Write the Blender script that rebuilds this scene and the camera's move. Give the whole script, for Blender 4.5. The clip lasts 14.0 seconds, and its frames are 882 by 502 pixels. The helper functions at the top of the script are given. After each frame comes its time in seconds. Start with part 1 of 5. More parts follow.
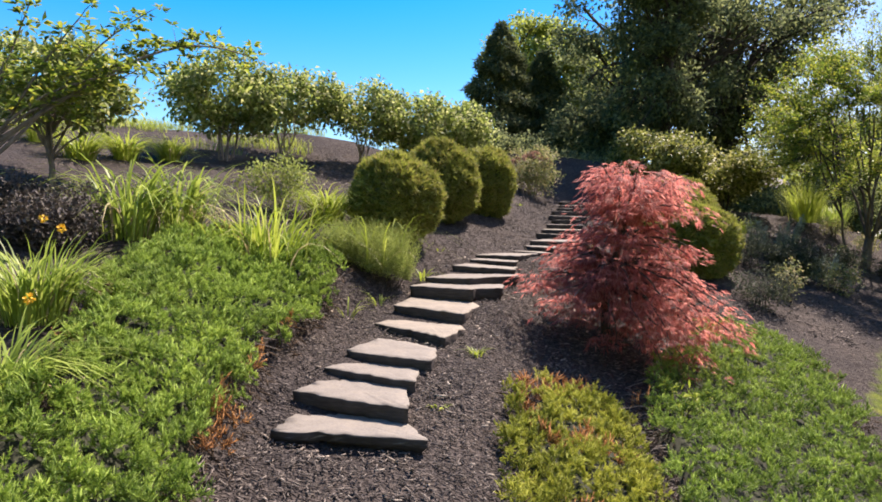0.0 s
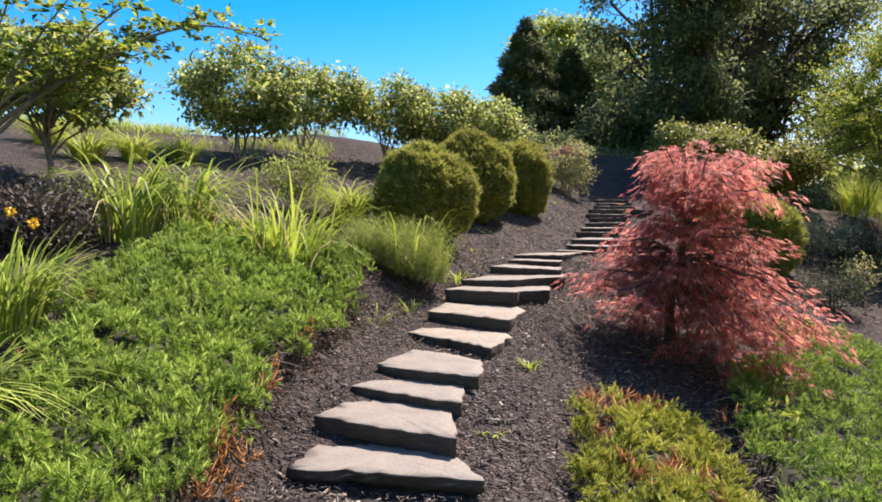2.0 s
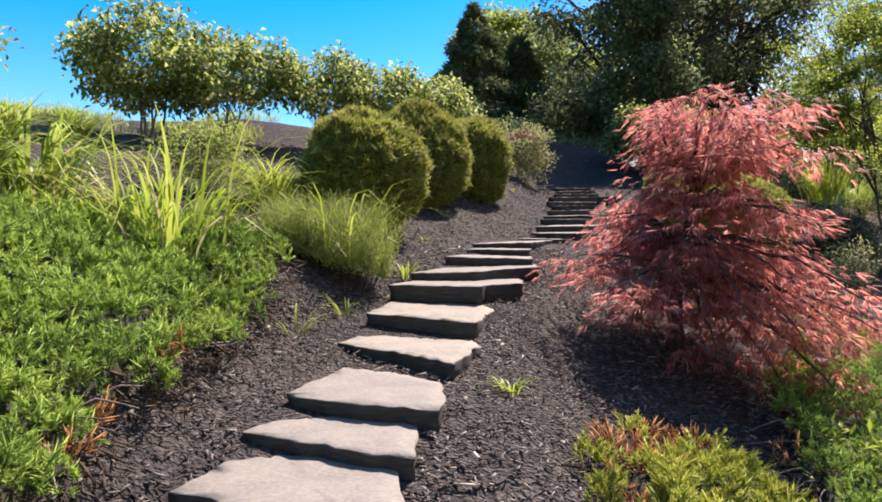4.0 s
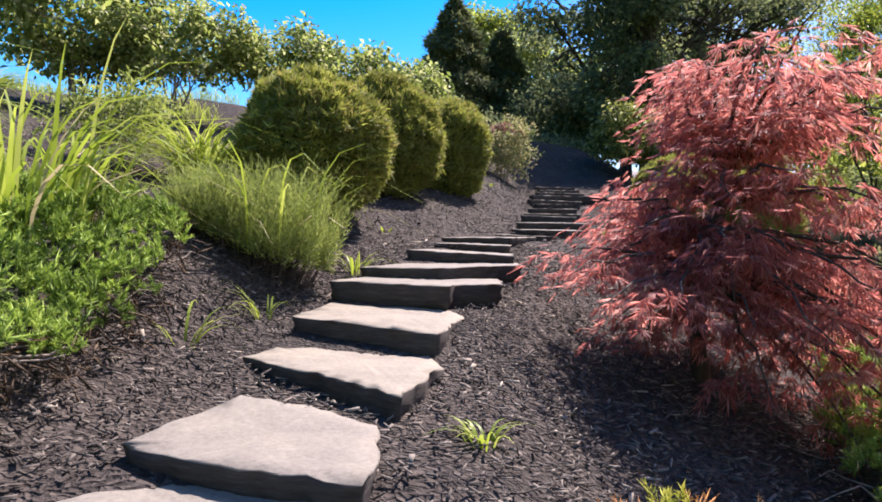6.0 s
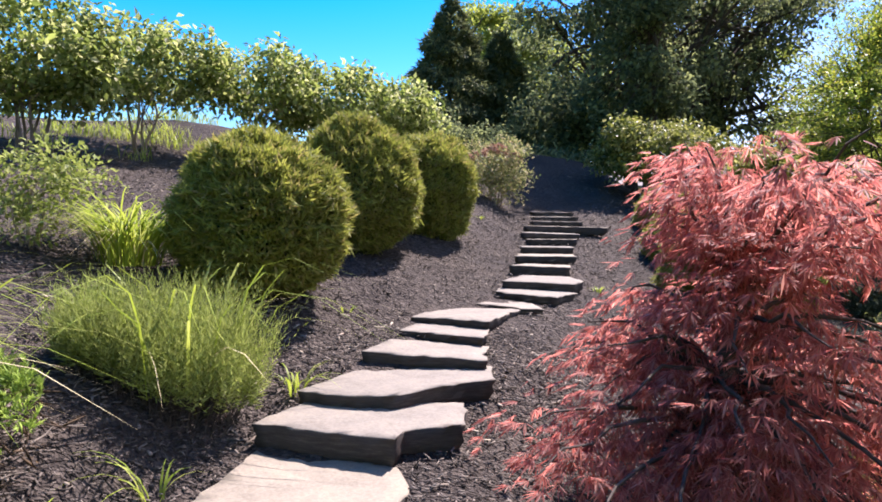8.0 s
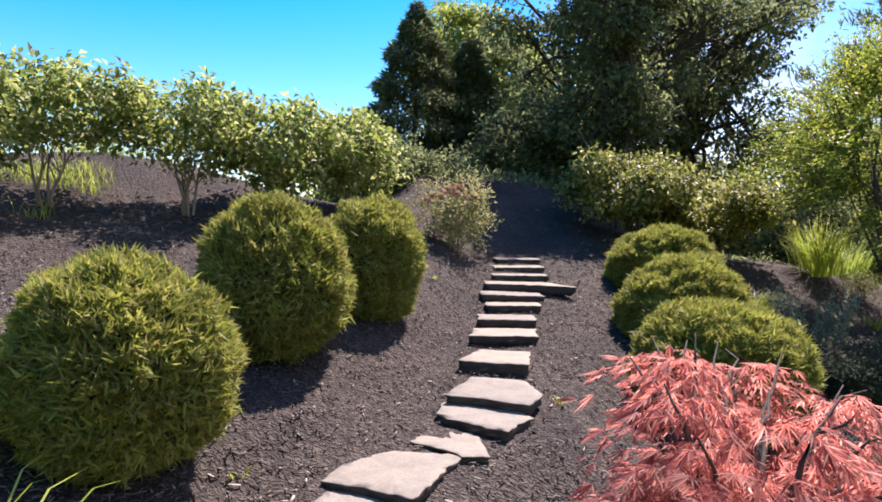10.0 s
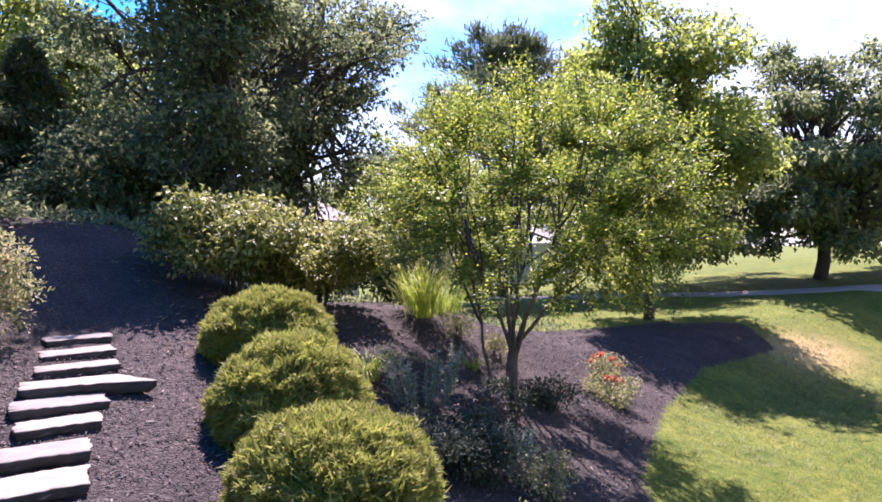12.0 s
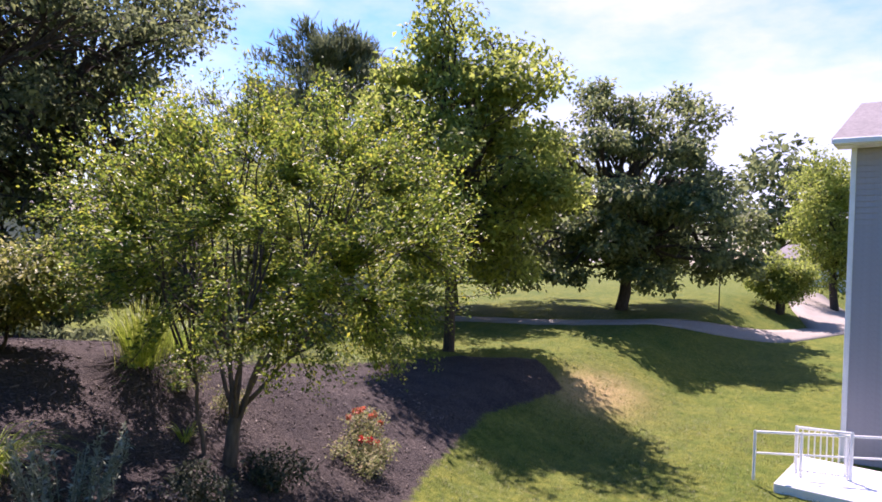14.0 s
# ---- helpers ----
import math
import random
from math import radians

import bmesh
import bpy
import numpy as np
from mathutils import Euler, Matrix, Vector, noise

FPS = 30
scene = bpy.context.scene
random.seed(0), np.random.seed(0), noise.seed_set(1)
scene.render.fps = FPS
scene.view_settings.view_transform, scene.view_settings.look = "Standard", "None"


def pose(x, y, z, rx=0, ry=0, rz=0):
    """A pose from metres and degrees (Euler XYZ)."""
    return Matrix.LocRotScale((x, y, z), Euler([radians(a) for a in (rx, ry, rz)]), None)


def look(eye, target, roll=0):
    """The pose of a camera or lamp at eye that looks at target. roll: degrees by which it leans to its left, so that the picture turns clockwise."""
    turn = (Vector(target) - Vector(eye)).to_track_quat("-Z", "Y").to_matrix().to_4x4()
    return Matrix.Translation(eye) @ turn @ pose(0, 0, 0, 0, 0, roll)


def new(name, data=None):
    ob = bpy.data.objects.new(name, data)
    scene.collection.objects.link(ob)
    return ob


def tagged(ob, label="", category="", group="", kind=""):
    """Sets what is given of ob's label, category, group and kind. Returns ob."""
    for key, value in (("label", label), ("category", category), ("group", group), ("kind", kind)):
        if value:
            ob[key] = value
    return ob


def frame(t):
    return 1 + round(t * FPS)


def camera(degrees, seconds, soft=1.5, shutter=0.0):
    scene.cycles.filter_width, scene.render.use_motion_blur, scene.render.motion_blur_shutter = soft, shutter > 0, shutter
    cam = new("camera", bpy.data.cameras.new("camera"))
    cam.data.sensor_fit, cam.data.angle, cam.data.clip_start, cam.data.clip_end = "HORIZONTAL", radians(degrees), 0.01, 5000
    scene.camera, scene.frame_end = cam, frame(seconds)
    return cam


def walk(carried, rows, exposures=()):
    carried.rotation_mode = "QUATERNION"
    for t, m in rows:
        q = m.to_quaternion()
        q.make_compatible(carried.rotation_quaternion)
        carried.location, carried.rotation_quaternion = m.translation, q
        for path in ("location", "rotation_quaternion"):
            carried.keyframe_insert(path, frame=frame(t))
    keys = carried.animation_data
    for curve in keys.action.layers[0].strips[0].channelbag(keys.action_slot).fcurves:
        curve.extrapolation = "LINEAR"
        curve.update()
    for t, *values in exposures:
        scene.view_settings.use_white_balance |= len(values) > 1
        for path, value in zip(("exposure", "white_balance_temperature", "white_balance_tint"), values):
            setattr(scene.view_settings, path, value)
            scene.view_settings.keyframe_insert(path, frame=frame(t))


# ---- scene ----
cam = camera(66.8, 14.0, soft=1.75)
# t, x, y, z, yaw, pitch, roll
PATH_ROWS = [
    (0.0, -0.024, 0.068, 1.570, -0.24, -0.44, 1.37),
    (0.5, -0.092, 0.154, 1.443, 0.27, -0.13, 0.34),
    (1.0, -0.163, 0.343, 1.403, 0.39, 0.31, -0.49),
    (1.5, -0.186, 0.594, 1.433, 0.60, 0.29, -0.32),
    (2.0, -0.172, 0.883, 1.480, 1.71, 0.15, 0.34),
    (2.5, -0.195, 1.203, 1.483, 2.31, 0.21, -0.12),
    (3.0, -0.215, 1.558, 1.449, 0.93, 0.17, -0.77),
    (3.5, -0.229, 1.959, 1.408, -1.66, 0.17, -0.98),
    (3.7, -0.215, 2.123, 1.382, -2.42, 0.34, -1.05),
    (5.8, 0.030, 3.339, 1.243, -4.13, 0.30, 1.71),
    (6.0, -0.021, 3.463, 1.256, -4.95, 0.80, 1.32),
    (6.5, -0.024, 3.760, 1.369, -5.50, 1.54, 0.22),
    (7.0, 0.066, 3.975, 1.567, -5.05, 1.04, 0.52),
    (7.5, 0.193, 4.099, 1.761, -4.38, 0.59, 0.62),
    (7.7, 0.245, 4.125, 1.843, -4.31, 0.32, 0.74),
    (9.8, 0.731, 5.055, 2.869, -5.13, -1.55, 1.40),
    (10.0, 0.755, 5.209, 2.949, -6.33, -0.94, 0.84),
    (10.5, 0.831, 5.606, 3.149, -12.54, -0.15, -0.22),
    (11.0, 0.983, 5.968, 3.320, -21.48, -0.12, -1.00),
    (11.5, 1.215, 6.252, 3.480, -30.27, -0.18, -1.21),
    (12.0, 1.606, 6.642, 3.607, -38.23, 0.06, -1.28),
    (12.5, 2.174, 6.958, 3.773, -44.53, 0.27, -0.73),
    (13.0, 2.765, 7.050, 3.963, -48.33, 0.46, 0.33),
    (13.5, 3.353, 6.960, 4.164, -50.18, 0.50, 1.22),
    (14.0, 3.921, 6.769, 4.294, -51.25, 0.27, 2.41),
]
walk(cam, [(t, pose(x, y, z, 90 + p, 0, yw) @ pose(0, 0, 0, 0, 0, r)) for t, x, y, z, yw, p, r in PATH_ROWS], [
    (0.0, 1.5, 6820, 25), (3.5, 1.55, 6650, 24), (6.0, 1.62, 6330, 27), (7.5, 1.8, 6250, 29), (10.0, 1.7, 6480, 29), (11.0, 1.95, 6480, 44), (12.0, 2.07, 5980, 46), (14.0, 1.53, 6230, 44)])
# ---- world, sun and exposure ----
SUN_TO = Vector((0.6, 0.8, 0.0)).normalized()
SUN_UP = radians(57)
world = bpy.data.worlds.new("summer_sky")
scene.world = world
world.use_nodes = True
wt = world.node_tree
wt.nodes.clear()


def wnode(kind, **kw):
    n = wt.nodes.new(kind)
    for k, v in kw.items():
        n.inputs[k].default_value = v
    return n


w_out = wnode("ShaderNodeOutputWorld")
w_bg = wnode("ShaderNodeBackground", Strength=0.126)
sky = wnode("ShaderNodeTexSky")
sky.sky_type, sky.sun_disc = "NISHITA", False
sky.sun_elevation, sky.sun_rotation = SUN_UP, math.atan2(SUN_TO.x, SUN_TO.y)
sky.air_density, sky.dust_density, sky.ozone_density = 1.3, 0.4, 3.0
w_co = wnode("ShaderNodeTexCoord")
w_noise = wnode("ShaderNodeTexNoise", Scale=2.3, Detail=7.0, Roughness=0.58)
w_map = wnode("ShaderNodeMapping")
w_map.inputs["Scale"].default_value = (1.0, 1.0, 2.4)
w_ramp = wnode("ShaderNodeValToRGB")
w_ramp.color_ramp.elements[0].position, w_ramp.color_ramp.elements[1].position = 0.22, 0.52
w_sep = wnode("ShaderNodeSeparateXYZ")
w_side = wnode("ShaderNodeMapRange", **{"From Min": 0.2, "From Max": 0.55, "To Min": 0.0, "To Max": 0.78})
w_mul = wnode("ShaderNodeMath")
w_mul.operation = "MULTIPLY"
w_hue = wnode("ShaderNodeHueSaturation", Saturation=1.68, Value=0.64, Hue=0.503)
w_mix = wnode("ShaderNodeMix")
w_mix.data_type = "RGBA"
w_mix.inputs["B"].default_value = (3.1, 3.3, 3.7, 1)
for a, b in ((w_co.outputs["Generated"], w_map.inputs["Vector"]), (w_map.outputs["Vector"], w_noise.inputs["Vector"]),
             (w_noise.outputs["Fac"], w_ramp.inputs["Fac"]), (w_co.outputs["Generated"], w_sep.inputs["Vector"]),
             (w_sep.outputs["X"], w_side.inputs["Value"]), (w_ramp.outputs["Color"], w_mul.inputs[0]), (w_side.outputs["Result"], w_mul.inputs[1]),
             (w_mul.outputs["Value"], w_mix.inputs["Factor"]), (sky.outputs["Color"], w_hue.inputs["Color"]), (w_hue.outputs["Color"], w_mix.inputs["A"]), (w_mix.outputs["Result"], w_bg.inputs["Color"]),
             (w_bg.outputs["Background"], w_out.inputs["Surface"])):
    wt.links.new(a, b)

sun_data = bpy.data.lights.new("sun", "SUN")
sun_data.energy, sun_data.angle, sun_data.color = 4.55, radians(0.53), (1.0, 0.94, 0.83)
sun = new("sun", sun_data)
to_sun = SUN_TO * math.cos(SUN_UP) + Vector((0, 0, math.sin(SUN_UP)))
sun.matrix_world = look(to_sun * 60, (0, 0, 0))

# ---- materials ----


class Mat:
    """A node material with a few short cuts."""

    def __init__(self, name, rough=0.6, spec=0.3, metal=0.0):
        self.m = bpy.data.materials.new(name)
        self.m.use_nodes = True
        self.t = self.m.node_tree
        self.b = self.t.nodes["Principled BSDF"]
        self.b.inputs["Roughness"].default_value = rough
        self.b.inputs["Specular IOR Level"].default_value = spec
        self.b.inputs["Metallic"].default_value = metal
        self.out = self.t.nodes["Material Output"]

    def node(self, kind, **kw):
        n = self.t.nodes.new(kind)
        for k, v in kw.items():
            n.inputs[k.replace("_", " ")].default_value = v
        return n

    def link(self, a, b):
        self.t.links.new(a, b)

    def coords(self, scale=(1, 1, 1)):
        c = self.node("ShaderNodeTexCoord")
        m = self.node("ShaderNodeMapping")
        m.inputs["Scale"].default_value = scale
        self.link(c.outputs["Object"], m.inputs["Vector"])
        return m.outputs["Vector"]

    def noise(self, vec, scale, detail=5.0, rough=0.6):
        n = self.node("ShaderNodeTexNoise", Scale=scale, Detail=detail, Roughness=rough)
        self.link(vec, n.inputs["Vector"])
        return n.outputs["Fac"]

    def ramp(self, fac, stops):
        n = self.node("ShaderNodeValToRGB")
        e = n.color_ramp.elements
        while len(e) < len(stops):
            e.new(0.5)
        for el, (p, c) in zip(e, stops):
            el.position, el.color = p, (*c, 1)
        self.link(fac, n.inputs["Fac"])
        return n.outputs["Color"]

    def mix(self, fac, a, b, blend="MIX"):
        n = self.node("ShaderNodeMix")
        n.data_type, n.blend_type = "RGBA", blend
        for sock, v in (("Factor", fac), ("A", a), ("B", b)):
            if isinstance(v, (int, float)):
                n.inputs[sock].default_value = v
            elif isinstance(v, tuple):
                n.inputs[sock].default_value = (*v, 1)
            else:
                self.link(v, n.inputs[sock])
        return n.outputs["Result"]

    def bump(self, height, strength=0.5, distance=0.02):
        n = self.node("ShaderNodeBump", Strength=strength, Distance=distance)
        self.link(height, n.inputs["Height"])
        self.link(n.outputs["Normal"], self.b.inputs["Normal"])

    def color(self, sock):
        self.link(sock, self.b.inputs["Base Color"])

    def glow_through(self, sock, share):
        """Thin leaves let part of the light through."""
        tr = self.node("ShaderNodeBsdfTranslucent")
        self.link(sock, tr.inputs["Color"])
        mx = self.node("ShaderNodeMixShader", Fac=share)
        self.link(self.b.outputs["BSDF"], mx.inputs[1])
        self.link(tr.outputs["BSDF"], mx.inputs[2])
        self.link(mx.outputs["Shader"], self.out.inputs["Surface"])


def leaf_mat(name, cols, share=0.35, rough=0.45, patch=1.5, spec=0.35):
    """Foliage: each leaf its own shade, and slow changes over the plant."""
    k = Mat(name, rough, spec)
    geo = k.node("ShaderNodeNewGeometry")
    n = len(cols)
    each = k.ramp(geo.outputs["Random Per Island"], [(i / (n - 1), c) for i, c in enumerate(cols)])
    slow = k.ramp(k.noise(k.coords(), patch, 3), [(0.3, (0.72, 0.72, 0.72)), (0.7, (1.15, 1.15, 1.1))])
    col = k.mix(1.0, each, slow, "MULTIPLY")
    k.color(col)
    if share:
        k.glow_through(col, share)
    return k.m


def shoot_mat(name, stops, share=0.35, rough=0.65, patch=1.2):
    """Feathery shoots: old growth dark, new tips light, each shoot with its own shade kept in a field of the mesh."""
    k = Mat(name, rough, 0.3)
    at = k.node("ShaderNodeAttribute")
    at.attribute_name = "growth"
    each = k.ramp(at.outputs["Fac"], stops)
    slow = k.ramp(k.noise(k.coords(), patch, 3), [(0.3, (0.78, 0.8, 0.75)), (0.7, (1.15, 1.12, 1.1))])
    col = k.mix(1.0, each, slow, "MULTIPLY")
    k.color(col)
    k.glow_through(col, share)
    return k.m


def bark_mat(name, a, b, scale=18):
    k = Mat(name, 0.85, 0.15)
    v = k.coords((1, 1, 0.25))
    f = k.noise(v, scale, 6)
    k.color(k.ramp(f, [(0.3, a), (0.7, b)]))
    k.bump(f, 0.7, 0.012)
    return k.m


def stone_mat():
    k = Mat("bluestone", 0.82, 0.25)
    v = k.coords()
    oi = k.node("ShaderNodeObjectInfo")
    base = k.ramp(oi.outputs["Random"], [(0.0, (0.182, 0.167, 0.146)), (0.6, (0.212, 0.195, 0.17)), (1.0, (0.262, 0.232, 0.184))])
    big = k.ramp(k.noise(v, 4.5, 6), [(0.3, (0.68, 0.65, 0.61)), (0.52, (1.0, 0.97, 0.92)), (0.72, (1.26, 1.18, 1.05))])
    col = k.mix(1.0, base, big, "MULTIPLY")
    fine = k.noise(v, 55, 8, 0.7)
    col = k.mix(0.4, col, k.ramp(fine, [(0.35, (0.08, 0.071, 0.06)), (0.65, (0.24, 0.215, 0.175))]))
    # faces that turn sideways get a darker colour, shade put into the stone
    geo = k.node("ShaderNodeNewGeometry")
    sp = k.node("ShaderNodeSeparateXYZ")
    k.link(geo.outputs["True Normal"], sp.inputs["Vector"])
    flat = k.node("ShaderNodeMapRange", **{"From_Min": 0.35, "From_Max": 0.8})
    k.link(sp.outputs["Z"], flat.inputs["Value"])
    side_shade = k.ramp(k.noise(k.coords((2, 2, 14)), 5, 6, 0.7), [(0.3, (0.034, 0.029, 0.026)), (0.55, (0.06, 0.051, 0.046)), (0.8, (0.115, 0.098, 0.085))])
    col = k.mix(flat.outputs["Result"], side_shade, col)
    k.color(col)
    layers = k.noise(k.coords((3, 3, 40)), 2.2, 6)
    h = k.mix(0.5, layers, fine)
    k.bump(h, 0.35, 0.012)
    return k.m


def plain_mat(name, col, rough=0.6, grain=30.0, spread=0.12, spec=0.3, metal=0.0, bump=0.1):
    k = Mat(name, rough, spec, metal)
    v = k.coords()
    lo = tuple(c * (1 - spread) for c in col)
    hi = tuple(min(1, c * (1 + spread)) for c in col)
    f = k.noise(v, grain, 5)
    slow = k.ramp(k.noise(v, grain / 14, 3), [(0.3, (0.9, 0.9, 0.9)), (0.7, (1.05, 1.05, 1.05))])
    k.color(k.mix(1.0, k.ramp(f, [(0.3, lo), (0.7, hi)]), slow, "MULTIPLY"))
    if bump:
        k.bump(f, bump, 0.01)
    return k.m


def ground_mat():
    """Dark shredded bark in the beds, mown grass outside them; the share of bed is a field of the sheet."""
    k = Mat("bark_mulch_and_lawn", 0.9, 0.12)
    v = k.coords()
    at = k.node("ShaderNodeAttribute")
    at.attribute_name = "bed"
    dry = k.node("ShaderNodeAttribute")
    dry.attribute_name = "dry"
    # mulch
    st = k.coords((1, 1, 1))
    vor = k.node("ShaderNodeTexVoronoi", Scale=48.0, Randomness=1.0)
    warp = k.node("ShaderNodeTexNoise", Scale=9.0, Detail=4.0)
    k.link(st, warp.inputs["Vector"])
    vm = k.mix(0.12, st, warp.outputs["Color"])
    k.link(vm, vor.inputs["Vector"])
    chip = k.ramp(vor.outputs["Color"], [(0.1, (0.036, 0.03, 0.026)), (0.55, (0.06, 0.051, 0.045)), (0.9, (0.1, 0.085, 0.073))])
    soil = k.ramp(k.noise(v, 1.1, 5), [(0.3, (0.65, 0.65, 0.68)), (0.7, (1.15, 1.1, 1.05))])
    mulch = k.mix(1.0, chip, soil, "MULTIPLY")
    # lawn
    g1 = k.ramp(k.noise(v, 26, 6, 0.7), [(0.3, (0.05, 0.075, 0.013)), (0.55, (0.104, 0.13, 0.02)), (0.75, (0.185, 0.186, 0.045))])
    g2 = k.ramp(k.noise(v, 0.8, 6, 0.65), [(0.32, (0.62, 0.78, 0.6)), (0.68, (1.3, 1.15, 1.05))])
    g3 = k.ramp(k.noise(v, 5.5, 5, 0.6), [(0.34, (0.66, 0.74, 0.62)), (0.5, (1.0, 1.0, 1.0)), (0.68, (1.35, 1.22, 1.2))])
    grass = k.mix(1.0, k.mix(1.0, g1, g2, "MULTIPLY"), g3, "MULTIPLY")
    straw = k.ramp(k.noise(v, 18, 5), [(0.3, (0.22, 0.17, 0.06)), (0.7, (0.42, 0.31, 0.14))])
    brk = k.noise(v, 2.6, 5, 0.7)
    m1 = k.node("ShaderNodeMath")
    m1.operation = "MULTIPLY_ADD"
    m1.inputs[1].default_value, m1.inputs[2].default_value = 1.4, -0.7
    k.link(brk, m1.inputs[0])
    m2 = k.node("ShaderNodeMath")
    m2.operation = "ADD"
    m2.use_clamp = True
    k.link(m1.outputs[0], m2.inputs[0])
    k.link(dry.outputs["Fac"], m2.inputs[1])
    m3 = k.node("ShaderNodeMath")
    m3.operation = "MULTIPLY"
    k.link(m2.outputs[0], m3.inputs[0])
    k.link(dry.outputs["Fac"], m3.inputs[1])
    grass = k.mix(m3.outputs[0], grass, straw)
    # edge of the bed
    e1 = k.node("ShaderNodeMath")
    e1.operation = "MULTIPLY_ADD"
    e1.inputs[1].default_value, e1.inputs[2].default_value = 0.5, -0.25
    k.link(k.noise(v, 5, 5), e1.inputs[0])
    e2 = k.node("ShaderNodeMath")
    e2.operation = "ADD"
    k.link(at.outputs["Fac"], e2.inputs[0])
    k.link(e1.outputs[0], e2.inputs[1])
    edge = k.node("ShaderNodeMapRange", **{"From_Min": 0.42, "From_Max": 0.58})
    k.link(e2.outputs[0], edge.inputs["Value"])
    k.color(k.mix(edge.outputs["Result"], grass, mulch))
    h = k.mix(edge.outputs["Result"], k.noise(v, 45, 5, 0.7), vor.outputs["Distance"])
    k.bump(h, 0.9, 0.03)
    return k.m


# ---- shape helpers ----
rng = np.random.default_rng(7)


def smooth(a, b, v):
    t = np.clip((np.asarray(v, float) - a) / (b - a), 0.0, 1.0)
    return t * t * (3 - 2 * t)


# the line of the steps: y, x and the bark's height along it
LINE_Y = [2.0, 4.05, 5.25, 6.1, 7.35, 8.35, 9.2, 10.1, 11.38, 12.45, 13.4, 14.7, 15.65, 17.0]
LINE_X = [-0.60, -0.54, -0.40, -0.28, 0.10, 0.50, 0.75, 1.50, 1.95, 2.28, 2.60, 2.95, 3.10, 3.30]
LINE_Z = [-0.05, 0.34, 0.63, 0.74, 0.965, 1.215, 1.41, 1.53, 1.72, 1.85, 2.06, 2.37, 2.59, 2.95]


def height(x, y):
    """The hillside: a slope that climbs to the back and to the left, and a lawn with a bank on the right."""
    x, y = np.asarray(x, float), np.asarray(y, float)
    w, ys, xl = smooth(5, 20, x), np.minimum(y, 17.0), np.maximum(x, -9.0)
    slope = -0.712 - 0.307 * xl + 0.2377 * ys + 0.0111 * xl * ys + 0.0007 * ys * ys
    lawn = -0.084 + 1.28 * smooth(13.2, 18.2, y) + 0.0876 * np.clip(x - 27, 0, 18) - 0.084 * smooth(8, 14, y)
    knoll = 0.4 * np.exp(-((x - 10) ** 2 + (y - 18.2) ** 2) / 6)
    back = 1 - 0.6 * smooth(24, 60, y)
    knoll = knoll - 1.3 * smooth(17.6, 25, y) * smooth(4.0, -1.0, x)
    knoll = knoll + 1.25 * smooth(16.3, 20.5, y) * smooth(28, 23, y) * smooth(0.3, 2.0, x) * smooth(7.5, 4.5, x)
    knoll = knoll + 0.42 * np.exp(-((x + 3.0) / 2.2) ** 2 - ((y - 17.3) / 1.3) ** 2)
    z = ((1 - w) * slope + w * lawn) * back + knoll
    bench = smooth(1.2, 0.5, np.abs(x - np.interp(y, LINE_Y, LINE_X))) * smooth(-0.5, 3.0, y) * smooth(18.5, 16.0, y)
    return z * (1 - bench) + np.interp(y, LINE_Y, LINE_Z) * bench


def up(x, y, dz=0.0):
    return Vector((x, y, float(height(x, y)) + dz))


def soft_noise(p, scale, seed=0.0):
    """Cheap smooth noise for arrays of points, about -1 to 1."""
    q = np.asarray(p, float) * scale + seed
    a = np.sin(q[:, 0] * 1.7 + 1.3 * np.sin(q[:, 1] * 1.1 + seed)) + np.sin(q[:, 1] * 2.3 + 1.7 * np.sin(q[:, 2] * 1.3)) + np.sin(q[:, 2] * 1.9 + 1.1 * np.sin(q[:, 0] * 0.9 + 2))
    return a / 3


def raw_mesh(name, verts, faces, mat, smooth_on=False):
    """A mesh from arrays: all faces have the same number of corners."""
    me = bpy.data.meshes.new(name)
    verts, faces = np.asarray(verts, np.float32), np.asarray(faces, np.int32)
    nf, k = faces.shape
    me.vertices.add(len(verts))
    me.vertices.foreach_set("co", verts.ravel())
    me.loops.add(nf * k)
    me.loops.foreach_set("vertex_index", faces.ravel())
    me.polygons.add(nf)
    me.polygons.foreach_set("loop_start", np.arange(0, nf * k, k, dtype=np.int32))
    if smooth_on:
        me.polygons.foreach_set("use_smooth", np.ones(nf, bool))
    me.update(calc_edges=True)
    me.materials.append(mat)
    return me


MANY = {"foliage", "leaf_tuft", "dry_leaf_tuft", "crown", "twig_fringe", "dead_foliage", "stem_tuft", "limb_wood"}


def child(name, me, parent, label=""):
    ob = new(name, me)
    ob.parent = parent
    if name in MANY:
        tagged(ob, kind="stuff")
    if label:
        tagged(ob, label)
    return ob


def part(name, bm, mat, parent, label=""):
    me = bpy.data.meshes.new(name)
    bm.to_mesh(me)
    bm.free()
    me.materials.append(mat)
    return child(name, me, parent, label)


def thing(name, at, label, category, group=""):
    ob = new(name)
    ob.empty_display_size = 0.2
    ob.location = at
    return tagged(ob, label, category, group)


def unit(v):
    return v / np.maximum(np.linalg.norm(v, axis=-1, keepdims=True), 1e-9)


